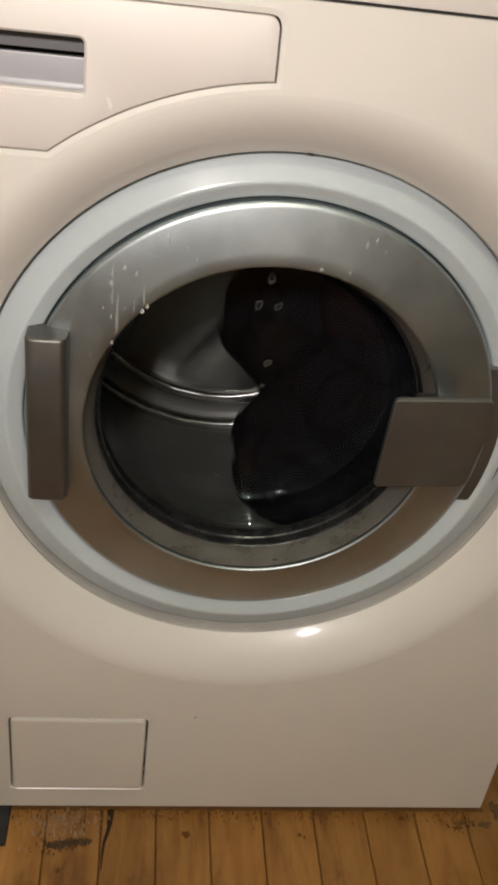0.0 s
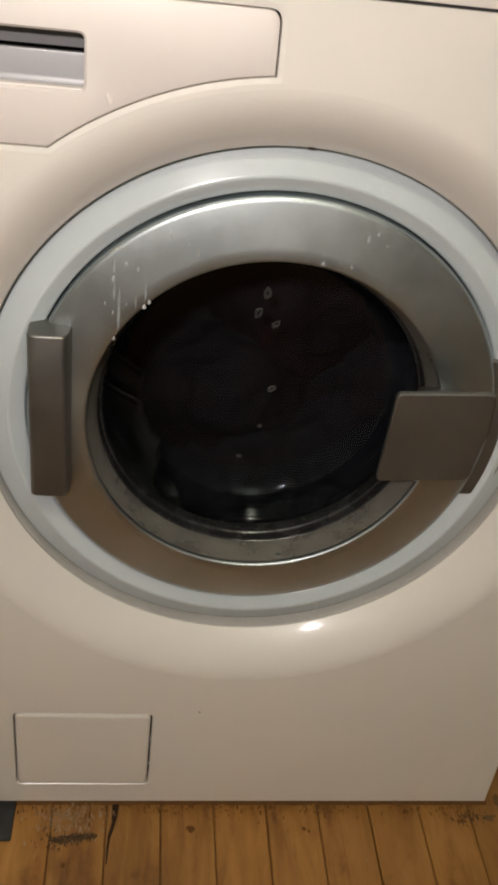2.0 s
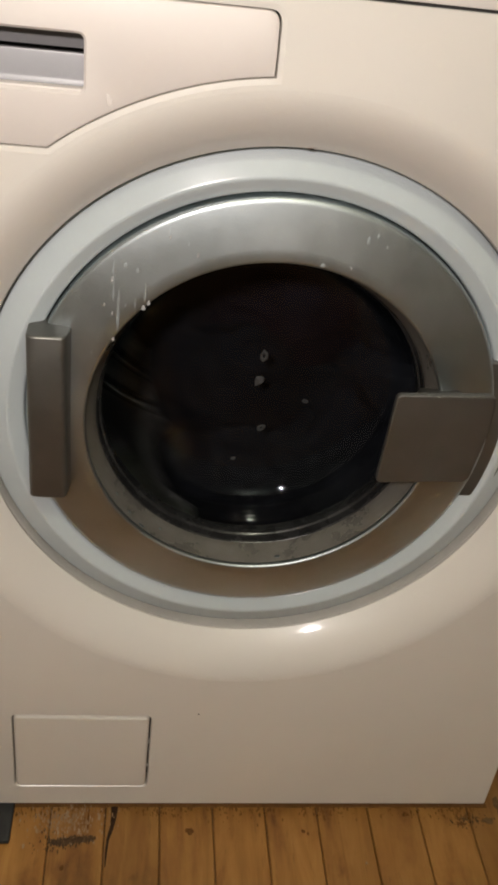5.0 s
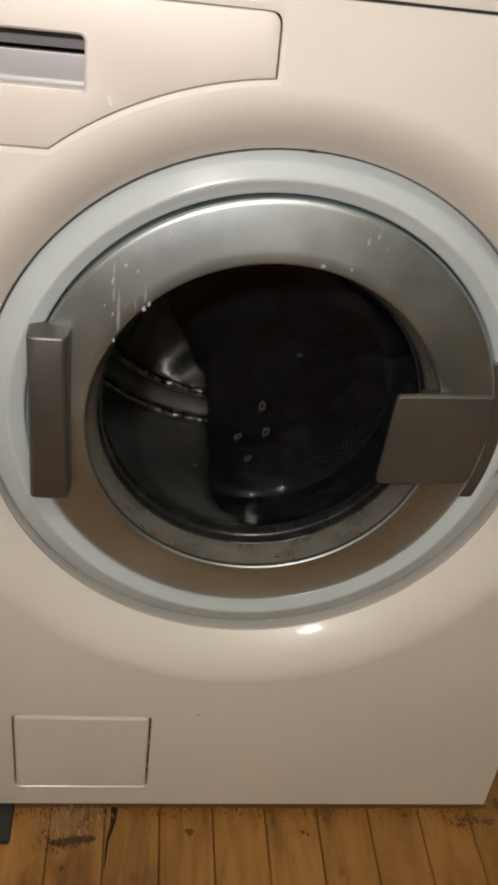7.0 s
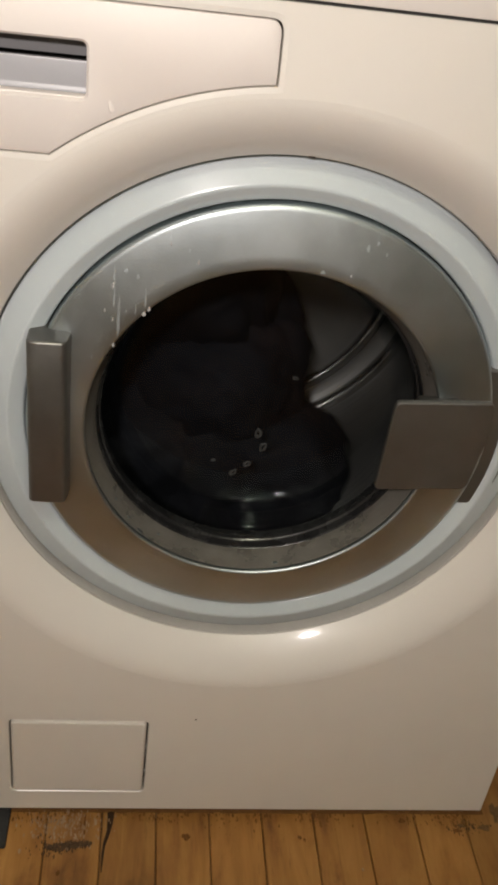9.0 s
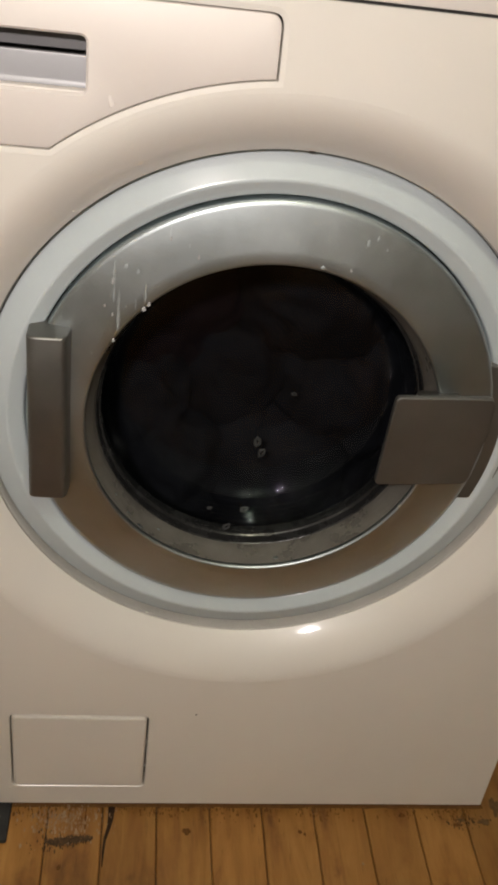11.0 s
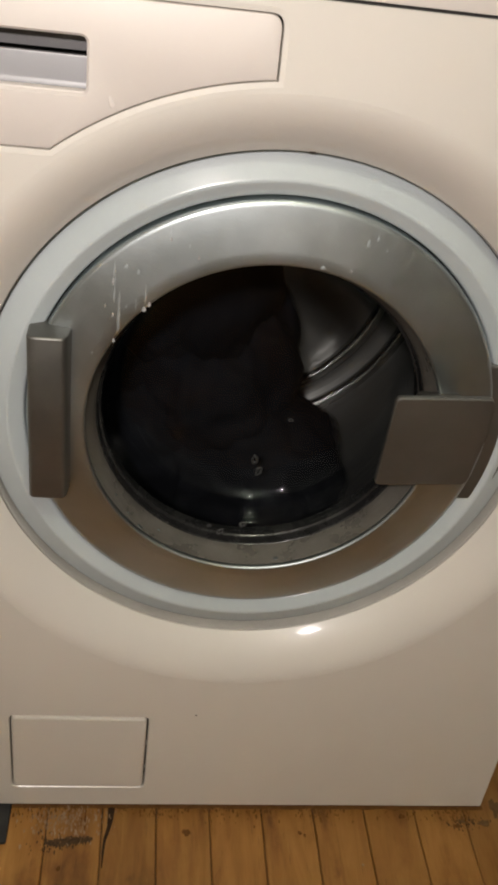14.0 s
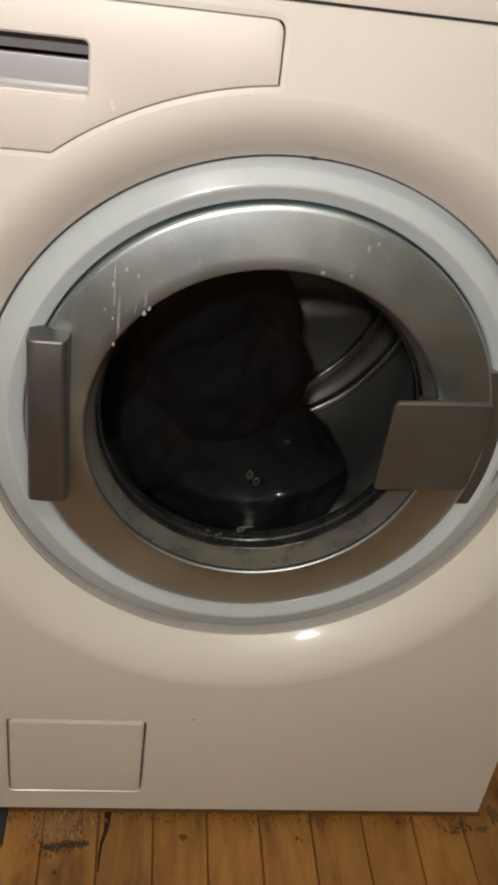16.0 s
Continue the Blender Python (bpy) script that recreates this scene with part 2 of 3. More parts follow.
def revolve(profile, seg=128, centre=(0, 0, ZC), closed=False):
    """Turns a profile of (radius, y) round the door's axis."""
    bm = bmesh.new()
    rings = []
    for r, y in profile:
        if r < 1e-6:
            rings.append([bm.verts.new((centre[0], centre[1] + y, centre[2]))])
            continue
        rings.append([bm.verts.new((centre[0] + r * math.cos(2 * math.pi * i / seg), centre[1] + y, centre[2] + r * math.sin(2 * math.pi * i / seg))) for i in range(seg)])
    pairs = list(zip(rings, rings[1:])) + ([(rings[-1], rings[0])] if closed else [])
    for a, b in pairs:
        for i in range(seg):
            j = (i + 1) % seg
            if len(a) == 1 and len(b) > 1:
                bm.faces.new((a[0], b[i], b[j]))
            elif len(b) == 1 and len(a) > 1:
                bm.faces.new((a[i], a[j], b[0]))
            elif len(a) > 1:
                bm.faces.new((a[i], a[j], b[j], b[i]))
    return bm


def box(size, at, bevel=0.0, segments=2):
    bm = bmesh.new()
    bmesh.ops.create_cube(bm, size=1)
    bmesh.ops.scale(bm, vec=size, verts=bm.verts)
    bmesh.ops.translate(bm, vec=at, verts=bm.verts)
    if bevel:
        bmesh.ops.bevel(bm, geom=bm.edges[:], offset=bevel, segments=segments, affect="EDGES", profile=0.5)
    return bm


def rounded(points, radii, steps=6):
    """An outline of (x, z) with rounded corners."""
    out = []
    n = len(points)
    for i, p in enumerate(points):
        r = radii[i] if isinstance(radii, (list, tuple)) else radii
        p0, p, p1 = Vector(points[i - 1]), Vector(p), Vector(points[(i + 1) % n])
        if r <= 0:
            out.append(tuple(p))
            continue
        a, b = p + (p0 - p).normalized() * r, p + (p1 - p).normalized() * r
        for k in range(steps + 1):
            t = k / steps
            out.append(tuple(a * (1 - t) ** 2 + p * 2 * t * (1 - t) + b * t * t))
    return out


def loop_verts(bm, outline, y):
    return [bm.verts.new((x, y, z)) for x, z in outline]


def bridge(bm, a, b):
    n = len(a)
    for i in range(n):
        bm.faces.new((a[i], a[(i + 1) % n], b[(i + 1) % n], b[i]))


def inset(outline, d):
    """The outline moved inwards by d (counter-clockwise outline of (x, z))."""
    area = sum(a[0] * b[1] - b[0] * a[1] for a, b in zip(outline, outline[1:] + outline[:1]))
    s = 1 if area > 0 else -1
    out = []
    n = len(outline)
    for i in range(n):
        p0, p, p1 = Vector(outline[i - 1]), Vector(outline[i]), Vector(outline[(i + 1) % n])
        e0, e1 = (p - p0).normalized(), (p1 - p).normalized()
        n0, n1 = Vector((-e0.y, e0.x)) * s, Vector((-e1.y, e1.x)) * s
        m = n0 + n1
        m = m / max(m.length_squared, 0.3) * 2
        out.append(tuple(p + m * d))
    return out


def slab(outline, front, back, edge=0.0012):
    """A plate of that outline with softened front edges."""
    bm = bmesh.new()
    rows = [loop_verts(bm, inset(outline, edge), front), loop_verts(bm, inset(outline, edge * 0.3), front + edge * 0.3), loop_verts(bm, outline, front + edge), loop_verts(bm, outline, back)]
    for a, b in zip(rows, rows[1:]):
        bridge(bm, a, b)
    bm.faces.new(rows[0])
    bm.faces.new(rows[-1])
    return bm


def fill_between(bm, loops):
    edges = []
    for lp in loops:
        for i in range(len(lp)):
            a, b = lp[i], lp[(i + 1) % len(lp)]
            edges.append(bm.edges.get((a, b)) or bm.edges.new((a, b)))
    bmesh.ops.triangle_fill(bm, use_beauty=True, use_dissolve=False, edges=edges, normal=(0, -1, 0))


def blob(width, length, depth, seed, rough=0.25):
    bm = bmesh.new()
    bmesh.ops.create_icosphere(bm, subdivisions=3, radius=1)
    for v in bm.verts:
        f = 1 + rough * noise.noise(v.co * 1.7 + Vector((seed * 3.7, 1, 2)))
        taper = 1 - 0.35 * v.co.z
        v.co = Vector((v.co.x * width * f * taper, v.co.y * depth, v.co.z * length * f))
    return bm


# ---- room ----
X0, X1, Y0, Y1, H = -1.00, 1.30, -1.22, 0.72, 2.40


def wall(name, size, at, material):
    ob = part(name, box(size, at), material, smooth=False)
    return tagged(ob, kind="structure")


tagged(wall("wall_north", (X1 - X0 + 0.2, 0.1, H), ((X0 + X1) / 2, Y1 + 0.05, H / 2), WALL_MAT), "plain warm white painted wall behind the machine", "wall")
tagged(wall("wall_south", (X1 - X0 + 0.2, 0.1, H), ((X0 + X1) / 2, Y0 - 0.05, H / 2), WALL_MAT), "plain warm white painted wall", "wall")
tagged(wall("wall_west", (0.1, Y1 - Y0, H), (X0 - 0.05, (Y0 + Y1) / 2, H / 2), WALL_MAT), "plain warm white painted wall", "wall")
# the east wall is added out of view and dark, to dim the right side
tagged(wall("wall_east", (0.1, Y1 - Y0, H), (X1 + 0.05, (Y0 + Y1) / 2, H / 2), WALL_DARK), "unseen side wall, kept dark to dim the machine's right side", "wall")
tagged(wall("ceiling", (X1 - X0 + 0.2, Y1 - Y0 + 0.2, 0.1), ((X0 + X1) / 2, (Y0 + Y1) / 2, H + 0.05), CEIL_MAT), "plain white painted ceiling", "ceiling")

# ---- washing machine ----
machine = tagged(new("washing_machine"), "white front-loading washing machine, running, steel-rimmed round door", "washing machine")
BZ, TZ, SEAM = 0.012, 0.850, 0.7664
FX, SX = 0.283, 0.300   # half width at the front edge and at the sides
R_LIP, R_DISH = 0.2193, 0.2605


def front_panel():
    """The front with its dished door surround and the openings for drawer and flap."""
    bm = bmesh.new()
    seg = 160
    prof = []
    for k in range(15):
        u = k / 14
        prof.append((R_DISH - (R_DISH - R_LIP) * u, 0.0255 * u ** 1.75))
    prof += [(R_LIP + 0.0001, 0.0264), (R_LIP + 0.0006, 0.0275), (R_LIP + 0.002, 0.048)]
    rings = [[bm.verts.new((r * math.cos(2 * math.pi * i / seg), y, ZC + r * math.sin(2 * math.pi * i / seg))) for i in range(seg)] for r, y in prof]
    for a, b in zip(rings, rings[1:]):
        bridge(bm, a, b)
    outer = loop_verts(bm, [(-FX, BZ), (FX, BZ), (FX, SEAM - 0.0012), (-FX, SEAM - 0.0012)], 0.0)
    holes = []
    for outline, floor_y in ((DRAWER_STEP, 0.0006), (FLAP_HOLE, 0.0)):
        a = loop_verts(bm, outline, 0.0)
        if floor_y:
            mid = loop_verts(bm, inset(outline, 0.0034), floor_y)
            bridge(bm, a, mid)
            low = loop_verts(bm, inset(outline, 0.0037), 0.007)
            bridge(bm, mid, low)
        else:
            mid = loop_verts(bm, inset(outline, 0.0009), 0.0011)
            bridge(bm, a, mid)
            low = loop_verts(bm, inset(outline, 0.0011), 0.014)
            bridge(bm, mid, low)
        holes.append(a)
    fill_between(bm, [outer, rings[0], *holes])
    for f in bm.faces:
        if all(abs(v.co.y) < 1e-6 for v in f.verts):
            f.material_index = 1
    # the tapering sides and the returns above and below
    back = loop_verts(bm, [(-SX, BZ), (SX, BZ), (SX, SEAM - 0.0012), (-SX, SEAM - 0.0012)], 0.032)
    bridge(bm, outer, back)
    return bm


def arc_points(r, a0, a1, n):
    return [(r * math.cos(a0 + (a1 - a0) * k / n), ZC + r * math.sin(a0 + (a1 - a0) * k / n)) for k in range(n + 1)]


def drawer_outline(r, left, low, right, top, corner):
    """A drawer front whose lower edge follows the door's circle."""
    a1 = math.acos(right / r)
    a0 = math.pi - math.asin((low - ZC) / r)
    pts = [(left, low)] + arc_points(r, a0, a1, 26)
    pts += rounded([(right, pts[-1][1] + 0.01), (right - 0.0006, top), (left, top)], [0, corner, 0])
    return pts


DRAWER = drawer_outline(0.2679, -0.272, 0.6640, -0.0262, 0.7545, 0.008)
DRAWER_STEP = drawer_outline(0.2637, -0.278, 0.6597, -0.0216, 0.7589, 0.012)
FLAP = rounded([(-0.2000, 0.0403), (-0.0745, 0.0403), (-0.0745, 0.1410), (-0.2000, 0.1410)], 0.006)
FLAP_HOLE = rounded([(-0.2022, 0.0381), (-0.0720, 0.0381), (-0.0720, 0.1426), (-0.2022, 0.1426)], 0.007)
part("front_panel", front_panel(), ENAMEL, machine, "white enamelled front with dished door surround", angle=28)


def cabinet_shell():
    bm = bmesh.new()
    t = 0.004
    outer = [(-SX, BZ), (SX, BZ), (SX, TZ - 0.02), (-SX, TZ - 0.02)]
    inner = [(-SX + t, BZ + t), (SX - t, BZ + t), (SX - t, TZ - 0.02 - t), (-SX + t, TZ - 0.02 - t)]
    a, b, c, d = (loop_verts(bm, o, y) for o, y in ((outer, 0.0322), (outer, 0.60), (inner, 0.59), (inner, 0.0322)))
    for p, q in ((a, b), (c, d), (d, a)):
        bridge(bm, p, q)
    bm.faces.new(b)
    bm.faces.new(c)
    return bm


part("cabinet", cabinet_shell(), ENAMEL, machine, smooth=False)
part("control_panel", box((2 * FX, 0.05, TZ - 0.022 - SEAM - 0.0008), (0, 0.0252, (TZ - 0.022 + SEAM + 0.0008) / 2), 0.0008), PANEL, machine, "plain white control fascia")
part("worktop", box((0.600, 0.598, 0.021), (0, 0.300, TZ - 0.0105), 0.004), ENAMEL, machine)
part("seam_strip", box((2 * FX - 0.004, 0.02, 0.006), (0, 0.0135, SEAM)), DARK, machine, smooth=False)
for fx in (-0.25, 0.25):
    for fy in (0.06, 0.54):
        bm = bmesh.new()
        bmesh.ops.create_cone(bm, segments=20, radius1=0.022, radius2=0.016, depth=BZ + 0.006, cap_ends=True, matrix=Matrix.Translation((fx, fy, (BZ + 0.006) / 2)))
        part("foot", bm, SEAL, machine)

# drawer with its hand recess
RECESS_OUT = rounded([(-0.262, 0.6972), (-0.1392, 0.6972), (-0.1392, 0.7330), (-0.262, 0.7330)], 0.006)


def drawer_front():
    bm = bmesh.new()
    e = 0.0012
    rows = [loop_verts(bm, inset(DRAWER, e), 0.0004), loop_verts(bm, inset(DRAWER, e * 0.3), 0.0004 + e * 0.4), loop_verts(bm, DRAWER, 0.0004 + e), loop_verts(bm, DRAWER, 0.034)]
    for a, b in zip(rows, rows[1:]):
        bridge(bm, a, b)
    bm.faces.new(rows[-1])
    hole = loop_verts(bm, RECESS_OUT, 0.0004)
    lip = loop_verts(bm, inset(RECESS_OUT, 0.0015), 0.0022)
    bridge(bm, hole, lip)
    deep = loop_verts(bm, inset(RECESS_OUT, 0.0017), 0.0320)
    bridge(bm, lip, deep)
    fill_between(bm, [rows[0], hole])
    return bm


drawer = part("detergent_drawer", drawer_front(), PANEL, machine, "white drawer front with curved lower edge", angle=30)


def recess_cup():
    """The grey cup behind the opening: a sloping floor, a raised finger lip and a dark slot over it."""
    bm = bmesh.new()
    prof = [(0.0094, 0.6986), (0.0108, 0.7004), (0.0117, 0.7040), (0.0120, 0.7172), (0.0124, 0.7184), (0.0150, 0.7186), (0.0170, 0.7176), (0.0170, 0.6986)]
    a = [bm.verts.new((-0.2602, y, z)) for y, z in prof]
    b = [bm.verts.new((-0.1410, y, z)) for y, z in prof]
    for i in range(len(prof)):
        j = (i + 1) % len(prof)
        bm.faces.new((a[i], a[j], b[j], b[i]))
    bm.faces.new(a)
    bm.faces.new(b)
    return bm


part("finger_grip", recess_cup(), RECESS, drawer, "grey blue moulded finger grip")
part("grip_sill", box((0.1186, 0.0090, 0.0022), (-0.2006, 0.0076, 0.6988), 0.0009), PANEL, drawer, "rounded lower lip of the hand recess")
# back plate coloured as if in shade, near-black sheet for the deeper shade below
part("grip_back", box((0.1195, 0.0016, 0.0130), (-0.2004, 0.0195, 0.7265), 0.0004), SHADED, drawer, smooth=False)
part("grip_slot_shade", box((0.1195, 0.0012, 0.0220), (-0.2004, 0.0312, 0.7095)), DARK, drawer, smooth=False)

flap = part("filter_flap", slab(FLAP, -0.0014, 0.012, 0.0026), ENAMEL, machine, "white rectangular pump filter flap")
for z, w, h in ((0.1075, 0.0008, 0.0042), (0.0720, 0.0011, 0.0020), (0.0965, 0.0005, 0.0016)):
    part("dried_residue", blob(w, h, 0.0008, z * 900, 0.5), DRIP, flap, "whitish residue in the flap's gap", angle=90).location = (-0.0737, -0.0002, z)
part("flap_backing", box((0.135, 0.003, 0.11), (-0.137, 0.0165, 0.0906)), DARK, machine, smooth=False)

# ---- door ----
door = part("door_bezel", revolve([(0.1405, 0.0265), (0.1391, 0.0246), (0.1391, 0.0228), (0.1397, 0.0216), (0.1406, 0.0209), (0.1414, 0.0207), (0.1500, 0.0219), (0.1650, 0.0244), (0.1800, 0.0272), (0.1812, 0.0275), (0.1820, 0.0278), (0.1838, 0.0288), (0.1844, 0.0300), (0.1844, 0.0315), (0.1844, 0.0400), (0.1405, 0.0400)], 160, closed=True), STEEL_DOOR, machine, "satin steel door rim with dried drips", angle=50)
part("outer_ring", revolve([(0.1848, 0.0420), (0.1856, 0.0372), (0.1862, 0.0340), (0.1868, 0.0327), (0.1878, 0.0319), (0.1890, 0.0312), (0.1930, 0.0288), (0.1960, 0.0272), (0.1970, 0.0267), (0.1978, 0.0266), (0.1986, 0.0267), (0.1994, 0.0270), (0.2002, 0.0274), (0.2040, 0.0293), (0.2090, 0.0318), (0.2140, 0.0344), (0.2164, 0.0357), (0.2173, 0.0368), (0.2177, 0.0390), (0.2178, 0.0480)], 160), RING_BLUE, door, "pale blue plastic ring round the door", angle=60)
part("gasket", revolve([(0.2179, 0.0440), (0.2180, 0.0330), (0.2183, 0.0286), (0.2187, 0.0272), (0.2191, 0.0268), (0.2196, 0.0276), (0.2199, 0.0300), (0.2199, 0.0520), (0.2179, 0.0520)], 128, closed=True), GAP, door, "grey rubber gasket")
part("funnel", revolve([(0.1392, 0.0252), (0.1384, 0.0275), (0.1364, 0.0330), (0.1342, 0.0385), (0.1322, 0.0435), (0.1322, 0.0500), (0.1420, 0.0500), (0.1420, 0.0270)], 128, closed=True), FUNNEL_MAT, door, "grey inner ring holding the glass", angle=50)
part("glass_seal", revolve([(0.1321, 0.0435), (0.1314, 0.0441), (0.1309, 0.0455), (0.1306, 0.0510), (0.1300, 0.0526), (0.1292, 0.0530), (0.1287, 0.0542), (0.1287, 0.0640), (0.1321, 0.0640)], 128, closed=True), SEAL, door, "black rubber glass seal", angle=60)
BOWL = [(0.1294, 0.0530)]
for k in range(1, 71):
    u = k / 70
    BOWL.append((0.1292 - 0.0098 * u - 0.0006 * math.sin(math.pi * u) ** 0.5 * math.cos(2 * math.pi * 7 * u), 0.0530 + 0.0350 * u))
BOWL += [(0.1184, 0.0905), (0.1168, 0.0930), (0.1144, 0.0954), (0.1110, 0.0975), (0.1060, 0.0995), (0.0990, 0.1013), (0.0880, 0.1032), (0.0700, 0.1052), (0.0450, 0.1067), (0.0200, 0.1075), (0, 0.1077)]
glass = part("glass_bowl", revolve(BOWL, 128), GLASS, door, "clear domed door glass with suds", angle=80)
part("door_gap", revolve([(0.2230, 0.0485), (0.1500, 0.0525), (0.1420, 0.062)], 96), DARK, machine)


def hinge_cover(x0, x1, z0, z1, curve_side):
    """A square-edged metal cover over the rim, rounded towards the glass."""
    bm = bmesh.new()
    w = x1 - x0
    prof = [(0.0, 0.040), (0.0, 0.006), (0.0005, 0.0030), (0.0018, 0.0012), (0.0040, 0.0002), (0.008, 0.0), (w - 0.0062, 0.0), (w - 0.0048, 0.0004), (w - 0.0036, 0.0013), (w - 0.0026, 0.0028), (w - 0.0018, 0.0050), (w - 0.0010, 0.0090), (w, 0.0170), (w, 0.040)]
    if curve_side < 0:
        prof = [(w - x, y) for x, y in reversed(prof)]
    levels = [(z0, 0.0016), (z0 + 0.0006, 0.0005), (z0 + 0.0018, 0.0), (z1 - 0.0018, 0.0), (z1 - 0.0006, 0.0005), (z1, 0.0016)]
    rows = []
    for z, d in levels:
        rows.append([bm.verts.new((x0 + min(max(x, d), w - d), min(0.006 + y + (d if y < 0.03 else 0), 0.042), z)) for x, y in prof])
    n = len(prof)
    for a, b in zip(rows, rows[1:]):
        for i in range(n):
            bm.faces.new((a[i], a[(i + 1) % n], b[(i + 1) % n], b[i]))
    bm.faces.new(rows[0])
    bm.faces.new(rows[-1])
    return bm


part("hinge_cover", hinge_cover(-0.1806, -0.1497, 0.3880, 0.5292, 1), HANDLE_MAT, door, "brushed metal hinge cover", angle=40)


def latch_cover():
    outline = rounded([(0.1500, 0.3896), (0.1912, 0.3904), (0.1992, 0.4060), (0.2055, 0.4320), (0.2075, 0.4800), (0.2040, 0.5190), (0.1500, 0.5190)], [0, 0.004, 0.004, 0.006, 0.008, 0.005, 0])
    return slab(outline, 0.0286, 0.0420, 0.0020)


part("latch_cover", latch_cover(), HANDLE_MAT, door, "brushed metal latch cover", angle=40)
HANDLE = rounded([(0.0868, 0.4290), (0.1600, 0.4335), (0.1660, 0.4800), (0.1645, 0.5120), (0.0892, 0.5082)], [0.005, 0.006, 0.0, 0.006, 0.004])
handle = part("handle_plate", slab(HANDLE, -0.0120, -0.0075, 0.0012), HANDLE_MAT, door, "flat grey metal pull handle", angle=40)
part("handle_stem", box((0.036, 0.034, 0.060), (0.1330, 0.0095, 0.466), 0.004), HANDLE_MAT, handle, angle=40)

# ---- tub, drum and load ----
part("door_boot", revolve([(0.1500, 0.0645), (0.1440, 0.0670), (0.1450, 0.0740), (0.1560, 0.0800), (0.1640, 0.0880), (0.1720, 0.0990), (0.1800, 0.1100), (0.1930, 0.1220), (0.2010, 0.1340), (0.2060, 0.1410), (0.2500, 0.1440)], 96), BOOT, machine, "wet black rubber door boot", angle=70)
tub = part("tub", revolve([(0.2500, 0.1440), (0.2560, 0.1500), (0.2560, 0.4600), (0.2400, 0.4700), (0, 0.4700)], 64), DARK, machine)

drum = tagged(new("drum"), "stainless steel drum turning inside the machine")
drum.parent = machine


def drum_wall():
    prof = [(0.2220, 0.1640), (0.2300, 0.1700), (0.2330, 0.1760)]
    for k in range(1, 60):
        y = 0.176 + 0.212 * k / 60
        prof.append((0.2330 + 0.0007 * (k % 2), y))
    prof += [(0.2330, 0.3900), (0.2345, 0.3940), (0.2345, 0.4045), (0.2325, 0.4050)]
    return revolve(prof, 128, (0, 0, 0))


def drum_back():
    """The pressed back plate: a groove round it and three embossed arms."""
    bm = bmesh.new()
    seg, radii = 144, [0.2325, 0.2315, 0.2305, 0.2295, 0.2285, 0.2275, 0.2262, 0.2245, 0.222, 0.218, 0.212, 0.205, 0.199, 0.195, 0.193, 0.1915, 0.190, 0.1885, 0.187, 0.1855, 0.182, 0.177, 0.17, 0.158, 0.145, 0.13, 0.115, 0.10, 0.085, 0.07, 0.055, 0.04, 0.025]
    rows = []
    for r in radii:
        row = []
        for i in range(seg):
            a = 2 * math.pi * i / seg
            if r > 0.186:
                t = (0.232 - r) / 0.048
                y = 0.404 + 0.009 * math.sin(math.pi * t) ** 2 - 0.005 * t
            else:
                width = 0.052 * (1.15 - r / 0.30)
                off = min(abs(r * math.sin((a - k * 2 * math.pi / 3 + math.pi) % (2 * math.pi) - math.pi)) if math.cos(a - k * 2 * math.pi / 3) > 0 else 1 for k in range(3))
                arm = 1 / (1 + math.exp((off - width) / 0.005))
                hub = 1 / (1 + math.exp((r - 0.062) / 0.006))
                edge = min(1, (0.186 - r) / 0.014)
                y = 0.3985 - 0.004 * edge + 0.020 * max(arm, hub) * edge - 0.012 * (1 - r / 0.186)
            row.append(bm.verts.new((r * math.cos(a), y, r * math.sin(a))))
        rows.append(row)
    for a, b in zip(rows, rows[1:]):
        bridge(bm, a, b)
    bm.faces.new(rows[-1])
    return bm


part("drum_wall", drum_wall(), DRUM, drum, "stainless steel drum wall", angle=60)
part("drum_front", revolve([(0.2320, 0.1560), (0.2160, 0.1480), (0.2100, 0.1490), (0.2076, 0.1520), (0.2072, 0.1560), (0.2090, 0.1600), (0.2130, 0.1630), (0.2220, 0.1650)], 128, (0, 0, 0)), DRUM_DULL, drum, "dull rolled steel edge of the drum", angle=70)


def drum_bead(r, y):
    """A round bead with the small dents and water beads of a used drum."""
    bm = revolve([(r + 0.0085 * math.cos(2 * math.pi * k / 14), y + 0.0085 * math.sin(2 * math.pi * k / 14)) for k in range(14)], 360, (0, 0, 0), closed=True)
    for v in bm.verts:
        f = 0.0013 * noise.noise(v.co * 150) + 0.0006 * noise.noise(v.co * 420)
        out = Vector((v.co.x, 0, v.co.z)).normalized()
        v.co += out * f + Vector((0, f * 0.8, 0))
    return bm


for bead_r, bead_y in ((0.2292, 0.4000), (0.1885, 0.3985)):
    part("drum_bead", drum_bead(bead_r, bead_y), DRUM_BEAD, drum, "polished bead pressed round the drum", angle=80)
part("drum_back", drum_back(), DRUM_PLATE, drum, "pressed steel drum back with three arms", angle=60)


def lifter(a):
    bm = bmesh.new()
    prof = [(-0.034, 0.2335), (-0.024, 0.222), (-0.011, 0.196), (0, 0.190), (0.011, 0.196), (0.024, 0.222), (0.034, 0.2335)]
    rows = []
    for k in range(9):
        y = 0.20 + 0.17 * k / 8
        s = 0.55 + 0.45 * math.sin(math.pi * k / 8) ** 0.4
        rows.append([bm.verts.new((math.cos(a) * (0.2335 + (r - 0.2335) * s) - math.sin(a) * t, y, math.sin(a) * (0.2335 + (r - 0.2335) * s) + math.cos(a) * t)) for t, r in prof])
    for p, q in zip(rows, rows[1:]):
        for i in range(len(prof) - 1):
            bm.faces.new((p[i], p[i + 1], q[i + 1], q[i]))
    bm.faces.new(rows[0])
    bm.faces.new(rows[-1])
    return bm


